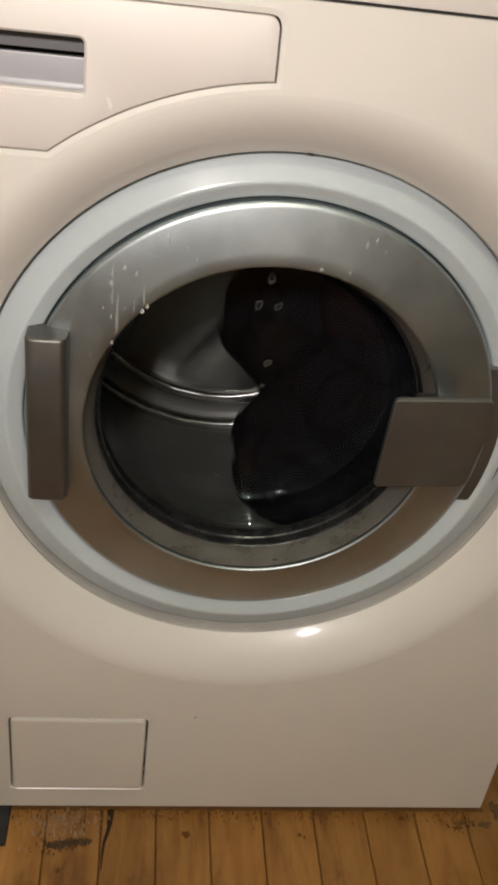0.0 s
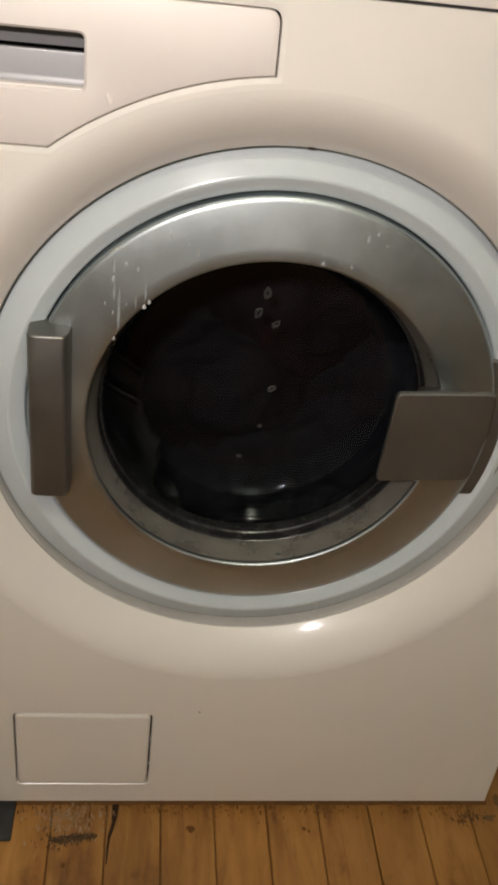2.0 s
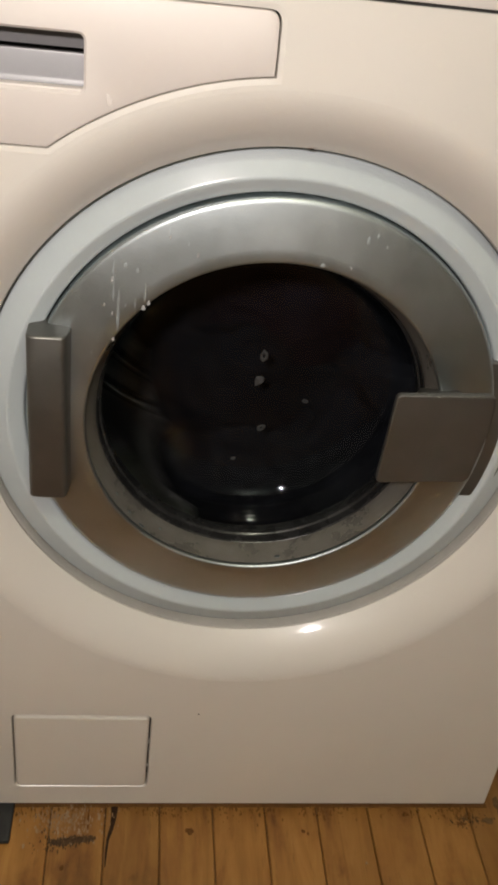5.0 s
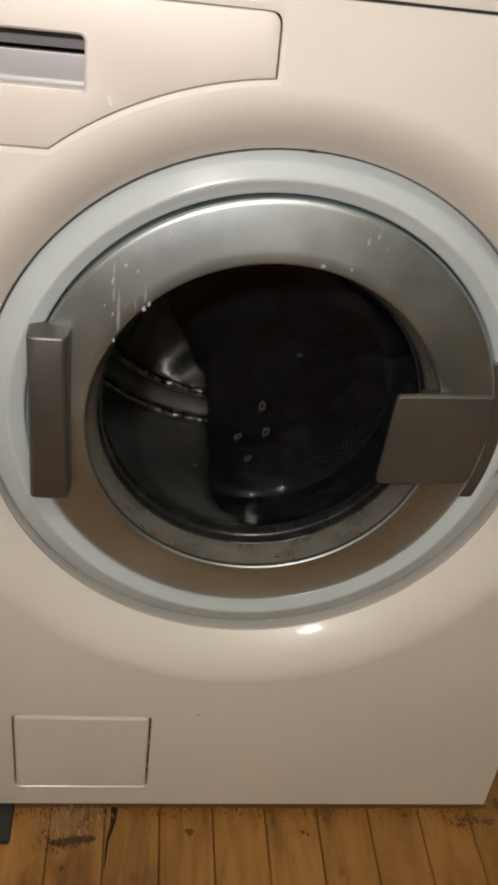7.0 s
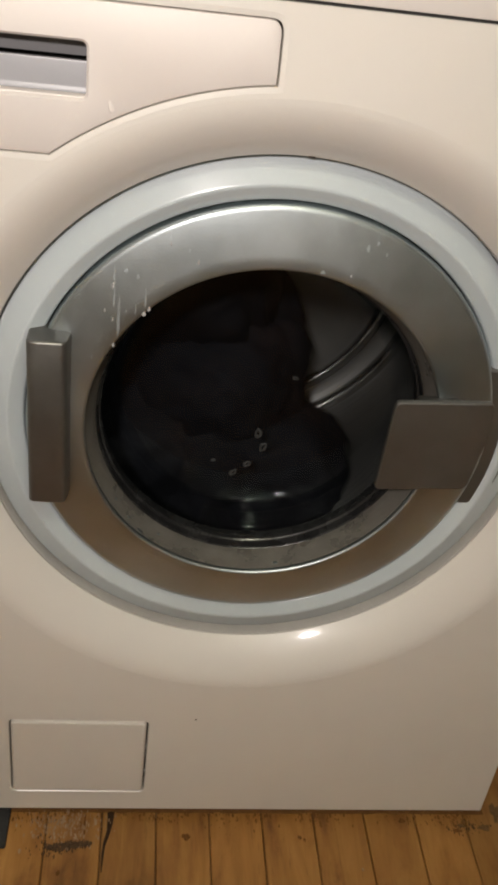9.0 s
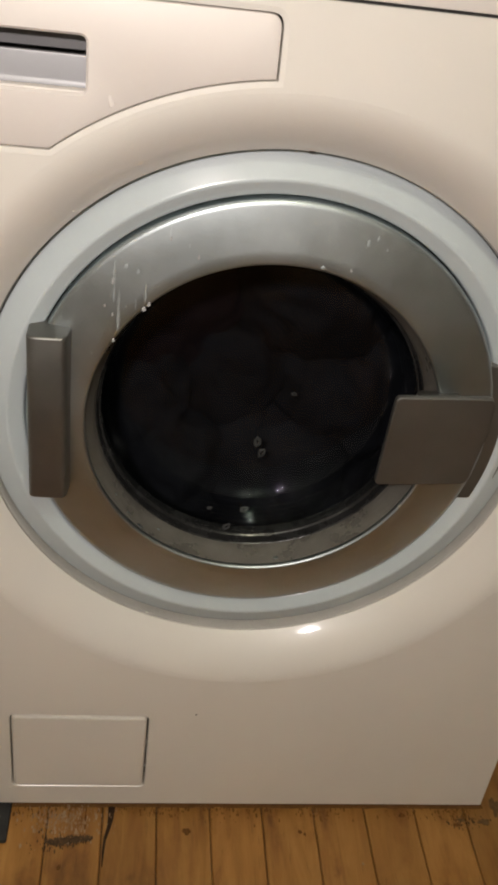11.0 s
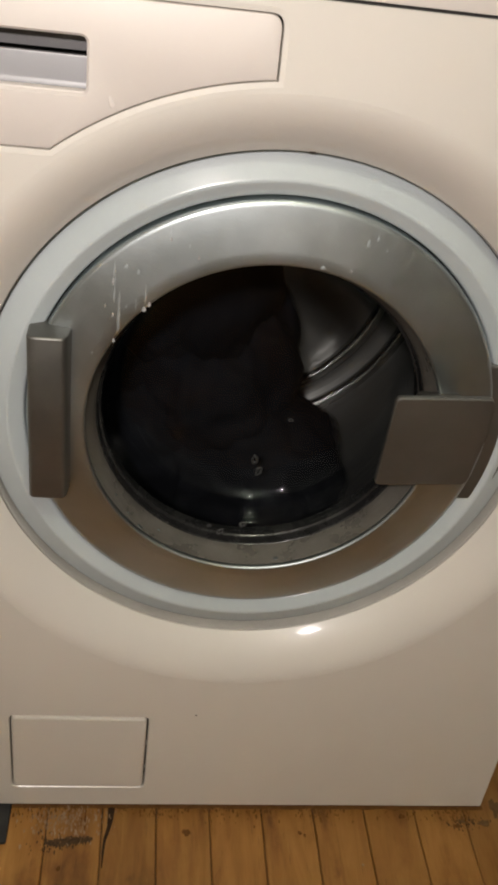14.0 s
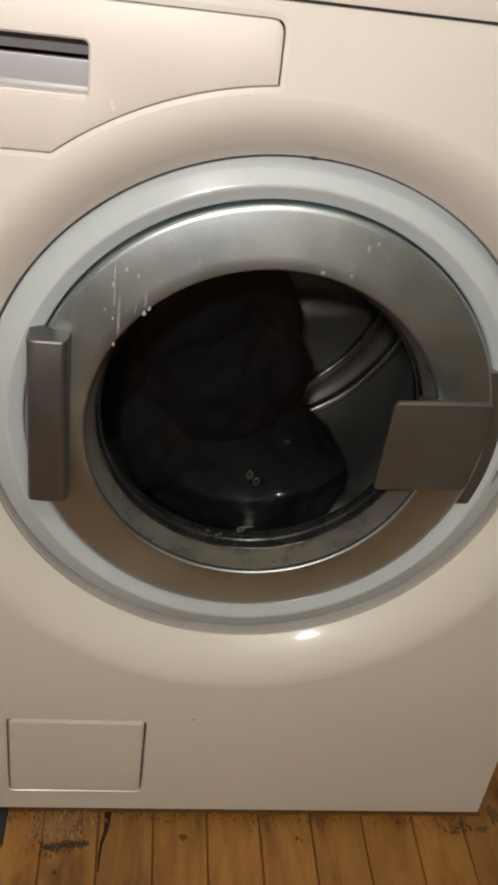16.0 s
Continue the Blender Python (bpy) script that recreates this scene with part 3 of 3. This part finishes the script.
for k in range(3):
    part("lifter", lifter(math.pi / 3 + k * 2 * math.pi / 3), DRUM, drum, angle=50)

GARMENTS = []


def garment(i, at, size, material, label):
    bm = bmesh.new()
    bmesh.ops.create_icosphere(bm, subdivisions=5, radius=1.0)
    for v in bm.verts:
        p = v.co.copy()
        f = 1 + 0.16 * noise.noise(p * 1.6 + Vector((i * 7.1, 0, 3)))
        q = p * 2.2 + Vector((i * 3.3, 5, 1))
        q += Vector((noise.noise(q * 0.9), noise.noise(q * 0.9 + Vector((9, 2, 4))), noise.noise(q * 0.9 + Vector((4, 8, 1))))) * 0.9
        f += 0.20 * (0.5 - abs(noise.noise(q))) + 0.07 * (0.5 - abs(noise.noise(q * 2.3)))
        v.co = Vector((p.x * size[0], p.y * size[1], p.z * size[2])) * f
    ob = part("wet_garment", bm, material, angle=80)
    tagged(ob, label, "clothing", "laundry in the drum")
    GARMENTS.append((ob, Vector(at)))


LOAD = [(0.00, 0.27, 0.00), (0.115, 0.25, 0.00), (-0.115, 0.25, 0.00), (0.075, 0.26, 0.110), (-0.065, 0.26, 0.105), (0.085, 0.26, -0.100), (-0.065, 0.26, -0.095), (0.110, 0.30, 0.03), (-0.15, 0.30, 0.07), (0.015, 0.235, -0.150), (0.090, 0.232, -0.150), (-0.095, 0.235, -0.130)]
KINDS = [(CLOTH_BLACK, "crumpled black wet garment tumbling in the drum"), (CLOTH_GREY, "crumpled charcoal wet garment tumbling in the drum"), (CLOTH_RED, "crumpled dark red wet garment tumbling in the drum")]
for i, at in enumerate(LOAD):
    mat, label = KINDS[(0, 1, 0, 0, 2, 1, 0, 1, 0, 0, 1, 0)[i]]
    garment(i, at, (0.088, 0.064, 0.086), mat, label)



def foam_clump(seed):
    """Ragged strands of foam made of many small bubbles."""
    bm = bmesh.new()
    rng = random.Random(seed)
    for arm in range(5):
        p, heading = Vector((0, 0, 0)), rng.uniform(0, 2 * math.pi)
        for k in range(34):
            heading += rng.gauss(0, 0.45)
            p = p + Vector((math.cos(heading), rng.gauss(0, 0.3), 0.8 * math.sin(heading))) * 0.0016
            bmesh.ops.create_icosphere(bm, subdivisions=1, radius=rng.uniform(0.0006, 0.0026) * (1 - k / 45), matrix=Matrix.Translation(p + Vector((rng.gauss(0, 0.0012), 0, rng.gauss(0, 0.0012)))))
    return bm


FOAM = []
FOAM_A = [(-0.0198, 0.150, 0.3440), (-0.0489, 0.150, 0.3358), (-0.0198, 0.150, 0.3440)]
FOAM_B = [(0.0814, 0.150, 0.3079), (0.1053, 0.150, 0.3022), (0.1529, 0.150, 0.3258)]
for seed in (3, 8):
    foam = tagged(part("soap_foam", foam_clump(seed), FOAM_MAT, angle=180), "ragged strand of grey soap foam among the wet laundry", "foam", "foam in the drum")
    FOAM.append(foam)

# ---- floor, boards last ----
floor = tagged(part("floor", box((X1 - X0, Y1 - Y0, 0.05), ((X0 + X1) / 2, (Y0 + Y1) / 2, -0.0290)), DARK, smooth=False), "worn varnished narrow pine floorboards", "floor", kind="structure")
PITCH = 0.0543


def board_mesh():
    return box((PITCH - 0.0008, Y1 - Y0, 0.020), (0, (Y0 + Y1) / 2, -0.0100), 0.0012, 1)


proto = part("floorboard", board_mesh(), WOOD, floor, smooth=False)
k0 = math.ceil((X0 - 0.1048) / PITCH)
k1 = math.floor((X1 - 0.1048) / PITCH) - 1
proto.location = (0.1048 + PITCH * (k0 + 0.5), 0, 0)
for k in range(k0 + 1, k1 + 1):
    ob = new("floorboard", proto.data)
    ob.parent = floor
    ob.location = (0.1048 + PITCH * (k + 0.5), 0, -0.0006 * random.random())

mat = tagged(part("floor_mat", box((0.16, 0.10, 0.006), (-0.283, 0.012, 0.0032), 0.002), MAT_GREY), "dark grey felt mat under the machine's edge", "mat")

# ---- lamps ----
pendant = tagged(new("pendant_lamp"), "small round pendant lamp hanging on a thin rod", "lamp")
pendant.location = PENDANT
bm = bmesh.new()
bmesh.ops.create_cone(bm, segments=16, radius1=0.006, radius2=0.006, depth=H - PENDANT.z - 0.05, cap_ends=True, matrix=Matrix.Translation((0, 0, (H - PENDANT.z) / 2 + 0.025)))
part("rod", bm, BRASS, pendant)
part("shade", revolve([(0.012, 0), (0.05, 0.01), (0.10, 0.035), (0.125, 0.07), (0.122, 0.07), (0.097, 0.038), (0.048, 0.014), (0.012, 0.004)], 48, (0, 0, 0), closed=True), BRASS, pendant).matrix_basis = pose(0, 0, 0.055, -90, 0, 0)
spot = tagged(new("spot_lamp"), "small adjustable spotlight on a long ceiling rod", "lamp")
spot.matrix_world = look(LAMP, AIM)
part("reflector", revolve([(0.015, 0.050), (0.045, 0.040), (0.060, 0.010), (0.063, 0.0), (0.066, 0.0), (0.063, 0.012), (0.048, 0.044), (0.015, 0.055)], 48, (0, 0, 0), closed=True), BRASS, spot).matrix_basis = pose(0, 0, 0, 90, 0, 0)
rod_len = H - LAMP.z - 0.06
bm = bmesh.new()
bmesh.ops.create_cone(bm, segments=16, radius1=0.006, radius2=0.006, depth=rod_len, cap_ends=True)
rod = part("rod", bm, BRASS, spot)
rod.matrix_basis = spot.matrix_world.inverted() @ Matrix.Translation((LAMP.x - 0.012, LAMP.y - 0.05, H - rod_len / 2))

# ---- drips on the door rim, suds on the glass ----


def rim_y(x, z):
    return float(np.interp(math.hypot(x, z - ZC), [0.1412, 0.1500, 0.1650, 0.1800, 0.1820], [0.0207, 0.0219, 0.0244, 0.0272, 0.0278]))


def dome_y(x, z):
    return float(np.interp(math.hypot(x, z - ZC), [0, 0.02, 0.045, 0.07, 0.088, 0.099, 0.106, 0.111, 0.1144, 0.1168, 0.1184, 0.1194, 0.1266], [0.1077, 0.1075, 0.1067, 0.1052, 0.1032, 0.1013, 0.0995, 0.0975, 0.0954, 0.0930, 0.0905, 0.088, 0.050]))


DROPS = [(-0.0824, 0.6021, 0.001, 0.0017), (-0.0626, 0.5914, 0.0012, 0.002), (-0.1212, 0.5681, 0.0014, 0.0031), (-0.1266, 0.549, 0.001, 0.0014), (-0.1208, 0.5432, 0.001, 0.002), (-0.0986, 0.5498, 0.0019, 0.0023), (-0.0952, 0.554, 0.0014, 0.0023), (-0.1195, 0.5235, 0.0012, 0.0017), (0.0461, 0.5902, 0.001, 0.0014)]
FAINT = [(-0.0694, 0.5987, 0.0007, 0.0017), (-0.1114, 0.5503, 0.001, 0.0014), (-0.1121, 0.5796, 0.0019, 0.0023), (-0.1038, 0.5765, 0.0017, 0.002), (0.0561, 0.6102, 0.0019, 0.0037), (0.0629, 0.6138, 0.0014, 0.002), (0.0703, 0.6062, 0.0012, 0.0014), (0.0255, 0.5914, 0.0024, 0.0014), (-0.1348, 0.5115, 0.0012, 0.0014)]
STREAKS = [(-0.1165, 0.5459, 0.0014, 0.0177), (-0.1202, 0.5632, 0.001, 0.012), (-0.0979, 0.5618, 0.001, 0.0074), (-0.1047, 0.5531, 0.0007, 0.0057), (-0.1207, 0.5775, 0.001, 0.0063), (-0.0827, 0.6072, 0.0007, 0.0057)]
for marks, material, depth, label, group in ((DROPS, DRIP, 0.0003, "whitish dried water drip on the steel door rim", "drips on the door"), (FAINT, STREAK, 0.00007, "dull dried water spot on the steel door rim", "spots on the door"), (STREAKS, STREAK, 0.00007, "faint pale streak of a dried drip", "streaks on the door")):
    for i, (x, z, w, h) in enumerate(marks):
        ob = part("dried_drip", blob(w * 0.72, h * 0.85, depth, i + len(marks), 0.45), material, angle=90)
        ob.matrix_world = pose(x, rim_y(x, z) - 0.00004, z, -math.degrees(math.atan(0.175)) * (z - ZC) / 0.16, 0, 0)
        tagged(ob, label, "water drip", group)

for i, (deg, y, w) in enumerate([(228.5, 0.0275, 0.0030), (281.5, 0.0300, 0.0024), (222.0, 0.0300, 0.0016), (214.0, 0.0330, 0.0014), (236.0, 0.0345, 0.0012)]):
    ob = part("soap_residue", blob(w, 0.0003, w, 80 + i, 0.5), STREAK, angle=90)
    r = 0.1392 - 0.0070 * (y - 0.0252) / 0.0183
    ob.matrix_world = pose(r * math.cos(radians(deg)), y, ZC + r * math.sin(radians(deg)), 0, 270 - deg, 0)
    tagged(ob, "whitish soap residue spot on the inner ring", "soap residue", "residue on the inner ring")

SUDS_PATHS = [
    [(0, 0.0029, 0.5474), (1.5, 0.0007, 0.5334), (3.5, 0.0017, 0.5076), (7, 0.0084, 0.4217), (9, 0.0087, 0.3994), (12.5, 0.0096, 0.3768), (16, 0.0064, 0.3568)],
    [(0, -0.0042, 0.5215), (1.5, -0.0043, 0.5135), (3.5, -0.0046, 0.4884), (7, 0.0148, 0.3958), (9, 0.0148, 0.3856), (12.5, 0.0141, 0.3642), (16, 0.0132, 0.3509)],
    [(0, 0.0121, 0.5217), (1.5, 0.0110, 0.5039), (3.5, 0.0131, 0.4843), (7, -0.0098, 0.3898), (9, -0.0101, 0.3586), (11.3, -0.0166, 0.3262), (16, -0.0218, 0.3258)],
    [(0, 0.0097, 0.4676), (1.5, 0.0143, 0.4413), (3.5, 0.0159, 0.4290), (7, 0.0014, 0.3682), (9, 0.0019, 0.3676), (11.3, 0.0010, 0.3290), (16, -0.0012, 0.3265)],
    [(0, 0.0075, 0.4452), (1.5, 0.0080, 0.4085), (3.5, 0.0103, 0.3801), (7, -0.0460, 0.3606), (9, -0.0291, 0.3703), (11.3, -0.0307, 0.3320), (16, -0.0310, 0.3290)],
    [(0, -0.0245, 0.3532), (1.5, -0.0209, 0.3657), (3.5, 0.0532, 0.3838), (7, 0.0346, 0.4746), (9, 0.0347, 0.4573), (12.5, 0.0366, 0.4240), (16, 0.0364, 0.3935)],
]
FLECKS = []


def bubble_ring(r, seed):
    """A thin ragged ring of foam round a clear middle."""
    bm = bmesh.new()
    rows = []
    for k in range(24):
        a = 2 * math.pi * k / 24
        f = 1 + 0.30 * noise.noise(Vector((math.cos(a) * 1.6, math.sin(a) * 1.6, seed * 3.1)))
        thick = r * (0.48 + 0.35 * noise.noise(Vector((math.cos(a) * 2.2, math.sin(a) * 2.2, seed * 1.7 + 9))))
        rows.append([bm.verts.new(((r * f * 0.8 + thick * math.cos(b)) * math.cos(a) * 0.8, thick * 0.5 * math.sin(b), (r * f + thick * math.cos(b)) * math.sin(a) * 1.05)) for b in (2 * math.pi * m / 6 for m in range(6))])
    for p, q in zip(rows, rows[1:] + rows[:1]):
        bridge(bm, p, q)
    return bm


for i, rows in enumerate(SUDS_PATHS):
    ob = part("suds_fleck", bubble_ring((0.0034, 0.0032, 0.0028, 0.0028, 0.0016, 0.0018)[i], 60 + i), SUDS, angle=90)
    tagged(ob, "small fleck of soap suds sliding down the glass", "suds", "suds on the glass")
    FLECKS.append((ob, rows))

# ---- marks on the floor and the front ----


def patch(outline, height):
    """A thin patch lying on the boards."""
    bm = bmesh.new()
    a = [bm.verts.new((x, y, 0.0001)) for x, y in outline]
    b = [bm.verts.new((x, y, height)) for x, y in outline]
    bridge(bm, a, b)
    bm.faces.new(b)
    return bm


def uneven(x, y, rx, ry, seed, n=28, rough=0.35):
    out = []
    for k in range(n):
        a = 2 * math.pi * k / n
        f = 1 + rough * noise.noise(Vector((math.cos(a) * 1.8, math.sin(a) * 1.8, seed * 5.3)))
        out.append((x + rx * f * math.cos(a), y + ry * f * math.sin(a)))
    return out




def strokes(count, seed, place, slim=(0.7, 1.7), size=0.0006):
    """Many short flakes of dirt or paint lying along the grain."""
    bm = bmesh.new()
    rng = random.Random(seed)
    for k in range(count):
        x, y = place(rng)
        r = abs(rng.gauss(0, size)) + size / 3
        o = uneven(x, y, r * slim[0], r * slim[1], k + seed * 50, 7, 0.6)
        a = [bm.verts.new((px, py, 0.0001)) for px, py in o]
        b = [bm.verts.new((px, py, 0.0002 + 0.0000012 * k)) for px, py in o]
        bridge(bm, a, b)
        bm.faces.new(b)
    return bm


def in_gouge(rng):
    u, v = rng.uniform(-1, 1), rng.gauss(0, 0.42)
    return -0.1425 + 0.0215 * u, -0.0336 + 0.0022 * u + 0.0050 * v * (1 - u * u) ** 0.5


def by_gouge(rng):
    return rng.gauss(-0.160, 0.010), rng.gauss(-0.0365, 0.0050)


def along_foot(rng):
    return rng.choice((-0.19, -0.15, -0.07, -0.045, 0.01, 0.05, 0.11, 0.12, 0.205, 0.25, 0.262)) + rng.gauss(0, 0.013), 0.004 - abs(rng.gauss(0, 0.0085))


def by_corner(rng):
    return rng.gauss(0.262, 0.010), rng.gauss(-0.0120, 0.0040)


for count, seed, place, material, label in ((420, 21, in_gouge, GOUGE, "dark worn gouge across the boards"), (90, 22, by_gouge, GOUGE, "dark scratches beside the gouge"), (420, 23, along_foot, FLOOR_BROWN, "brown grime along the machine's foot"), (90, 24, by_corner, GOUGE, "black dirt by the machine's corner")):
    part("grime", strokes(count, seed, place), material, floor, label, smooth=False)["kind"] = "stuff"
part("crack", patch([(-0.1085, 0.02), (-0.1010, 0.02), (-0.1000, 0.004), (-0.1015, -0.010), (-0.1040, -0.022), (-0.1075, -0.034), (-0.1085, -0.046), (-0.1095, -0.062), (-0.1105, -0.062), (-0.1108, -0.046), (-0.1100, -0.032), (-0.1072, -0.018), (-0.1068, -0.004)], 0.0003), FLECK, floor, "black crack along a board", smooth=False)
for i, (x, y, rx, ry) in enumerate([(-0.0274, -0.0240, 0.0042, 0.0036), (-0.1507, -0.0628, 0.0022, 0.0026), (0.0878, -0.0243, 0.0018, 0.0020), (0.0925, -0.0270, 0.0014, 0.0018), (0.2564, -0.0160, 0.0040, 0.0022), (0.1986, -0.0048, 0.0030, 0.0030), (-0.1290, -0.0100, 0.0010, 0.0140)]):
    part("knot", patch(uneven(x, y, rx, ry, 10 + i, 20, 0.6), 0.0003), KNOT, floor, smooth=False)
# uneven brown strip on the boards just behind the machine's front edge
dirt = [(x, 0.0105 + 0.0012 * noise.noise(Vector((x * 60, 1, 0)))) for x in np.linspace(-0.29, 0.29, 60).tolist()]
dirt += [(x, 0.0035 + 0.0024 * noise.noise(Vector((x * 90, 5, 0)))) for x in np.linspace(0.29, -0.29, 60).tolist()]
part("dirt_line", patch(dirt, 0.00035), FLOOR_BROWN, floor, "uneven dark brown strip along the machine's foot", smooth=False)
for i, (x, y, rx, ry) in enumerate([(0.304, 0.004, 0.005, 0.012), (0.287, -0.012, 0.006, 0.003), (0.262, -0.010, 0.004, 0.0016), (0.322, 0.026, 0.006, 0.014)]):
    part("dust", patch(uneven(x, y, rx, ry, 50 + i, 30, 0.8), 0.0004 + 0.00005 * i), DUST, floor, "grey dust by the machine's corner", smooth=False)
part("paint_speck", patch(uneven(0.1473, -0.0596, 0.0014, 0.0016, 30, 12), 0.0006), LIME, floor, "white paint speck", smooth=False)
part("paint_spatter", strokes(420, 5, lambda rng: (rng.gauss(-0.150, 0.020), rng.gauss(-0.010, 0.011))), LIME, floor, "dried white paint spatter", smooth=False)["kind"] = "stuff"

# small pale mark beside the recess's lower corner
part("pale_mark", blob(0.0016, 0.0038, 0.0003, 91, 0.5), PANEL, drawer, "small pale mark on the drawer", angle=90).matrix_basis = pose(-0.1255, 0.0004, 0.6962, 0, -15, 0)
part("paint_chip", slab(uneven(-0.0291, 0.1460, 0.0009, 0.0009, 3, 10), -0.0002, 0.001, 0.0001), FLECK, machine, "tiny dark paint chip", smooth=False)
part("rim_chip", slab(uneven(0.0063, 0.6702, 0.0022, 0.0003, 4, 14, 0.6), 0.0246, 0.0262, 0.0001), FLECK, machine, "small dark chip at the rim", smooth=False)


def motions():
    """The drum's turning and the tumbling load."""
    times = [k / 10 for k in range(161)]
    early = [(0, 1.05, 0), (0.1, 1.1, 0), (0.2, 0.95, 0), (0.3, 0.6, 0), (0.4, 0.2, 0), (0.5, -0.6, -0.2), (0.6, 0, -0.1), (0.7, 0.05, 0), (0.8, 0.5, 0), (0.9, 1.0, 0), (1.0, 1.4, 0.3), (1.1, 0.9, 0.5), (1.2, 0.1, 0), (1.3, 0.4, 0), (1.4, 0.4, 0), (1.5, 0.75, 0), (1.6, 1.0, 0), (1.8, 1.5, 0.1), (2.0, 0.4, 0), (2.2, 0.35, 0), (2.4, 1.25, 0), (2.5, 1.85, 0.1), (2.6, 1.9, 0.3), (2.7, 1.6, 0.6)]
    middle = [(2.8, 0.8, 0.8), (3.0, -0.3, 0), (3.2, 0.1, 0), (3.4, 0.9, 0), (3.5, 1.0, 0), (3.6, 0.6, 0.3), (3.7, 0.2, 0), (3.8, 0.55, 0), (4.0, 0.6, 0), (4.2, 1.1, 0), (4.4, 1.4, 0.2), (4.6, 0.2, 0), (4.9, 0.1, 0), (5.2, 1.0, 0), (5.4, 1.3, 0.2), (5.6, 0.2, 0), (5.9, 0.5, 0), (6.1, 0.8, 0), (6.3, 0, 0), (6.5, 0.75, 0), (6.7, 0.95, 0), (6.9, 0.8, 0), (7.0, 0.75, 0), (7.1, -0.3, 0), (7.2, -0.8, 0), (7.3, -1.0, 0), (7.5, -1.2, 0), (7.7, -0.9, 0), (7.9, -0.5, 0), (8.0, 0.45, 0), (8.2, 0.75, 0), (8.4, 0.65, 0)]
    late = [(8.5, 0.5, 0), (8.6, -0.2, 0), (8.7, -0.75, 0), (8.9, -0.92, 0), (9.1, -0.85, 0), (9.4, -1.2, 0), (9.7, -0.2, 0), (9.9, 0, 0), (10.2, -0.8, 0), (10.5, -1.3, 0), (10.8, -0.2, 0), (11.0, -0.2, 0), (11.3, -1.3, 0), (11.5, -0.82, 0), (11.7, -0.05, 0), (11.9, -1.0, 0), (12.0, -1.3, 0), (12.2, -1.6, 0), (12.4, -0.1, 0), (12.5, 0, 0), (12.7, -0.95, 0), (12.8, -0.85, 0), (13.0, -1.25, 0)]
    last = [(13.2, -0.8, 0), (13.3, -0.5, 0), (13.5, -1.2, 0), (13.6, -1.35, 0), (13.8, -1.35, 0), (14.0, -0.9, 0), (14.4, -1.2, 0), (14.5, -1.35, 0), (14.8, -1.1, 0), (15.0, -0.93, 0), (15.4, -1.0, 0), (15.5, -0.88, 0), (16.0, -0.9, 0)]
    table = np.array(early + middle + late + last)

    def speed(t):
        """Degrees a second, seen from the front: one way at first, the other way after the pause."""
        if t < 6.2:
            return 400
        if t < 7.0:
            return 400 * (7.0 - t) / 0.8
        return -400 * min(1, (t - 7.0) / 0.6)

    turn, angle = [], 0.0
    for t in times:
        turn.append(angle)
        angle += speed(t + 0.05) * 0.1
    walk(drum, [(t, pose(0, 0, ZC, 0, -a, 0)) for t, a in zip(times, turn)])
    for i, (ob, at) in enumerate(GARMENTS):
        rows = []
        for t, a in zip(times, turn):
            sx, sz = np.interp(t, table[:, 0], table[:, 1]), np.interp(t, table[:, 0], table[:, 2])
            sway = 0.012 * math.sin(t * 7 + i * 2.1)
            if i > 8 and sx < 0:
                lag = min(max((-sx - 0.85) / 0.25, 0), 1)
                sx *= 0.4 + 0.6 * lag * lag * (3 - 2 * lag)
            p = Vector((0.034 + at.x + 0.19 * sx, 0, 0.365 - ZC + at.z + 0.16 * sz + sway))
            if p.length > 0.185:
                p *= 0.185 / p.length
            rows.append((t, pose(p.x, at.y, ZC + p.z, 12 * math.sin(t * 3 + i), -a * (0.55 + 0.05 * i) + 40 * i, 10 * math.sin(t * 4 + 2 * i))))
        walk(ob, rows)
    # the foam rides inside the load and washes out of it towards the glass now and then
    washes = [{0.2: (-0.020, 0.170, 0.385), 0.3: FOAM_A[0], 0.4: FOAM_A[1], 0.5: FOAM_A[1], 0.6: FOAM_A[2], 0.7: (0.010, 0.170, 0.350)}, {2.8: (0.020, 0.170, 0.350), 2.9: FOAM_B[0], 3.0: FOAM_B[1], 3.1: FOAM_B[2], 3.2: (0.150, 0.170, 0.400)}]
    for ob, wash in zip(FOAM, washes):
        rows = []
        for t in times:
            sx, sz = np.interp(t, table[:, 0], table[:, 1]), np.interp(t, table[:, 0], table[:, 2])
            p = Vector((0.034 + 0.19 * sx, 0, 0.365 - ZC + 0.16 * sz))
            if p.length > 0.185:
                p *= 0.185 / p.length
            rows.append((t, pose(*wash[t]) if t in wash else pose(p.x, 0.27, ZC + p.z)))
        walk(ob, rows)
    for i, (ob, rows) in enumerate(FLECKS):
        walk(ob, [(t, pose(x, dome_y(x, z) + 0.0012, z, 0, 20 * i, 0)) for t, x, z in rows])


motions()
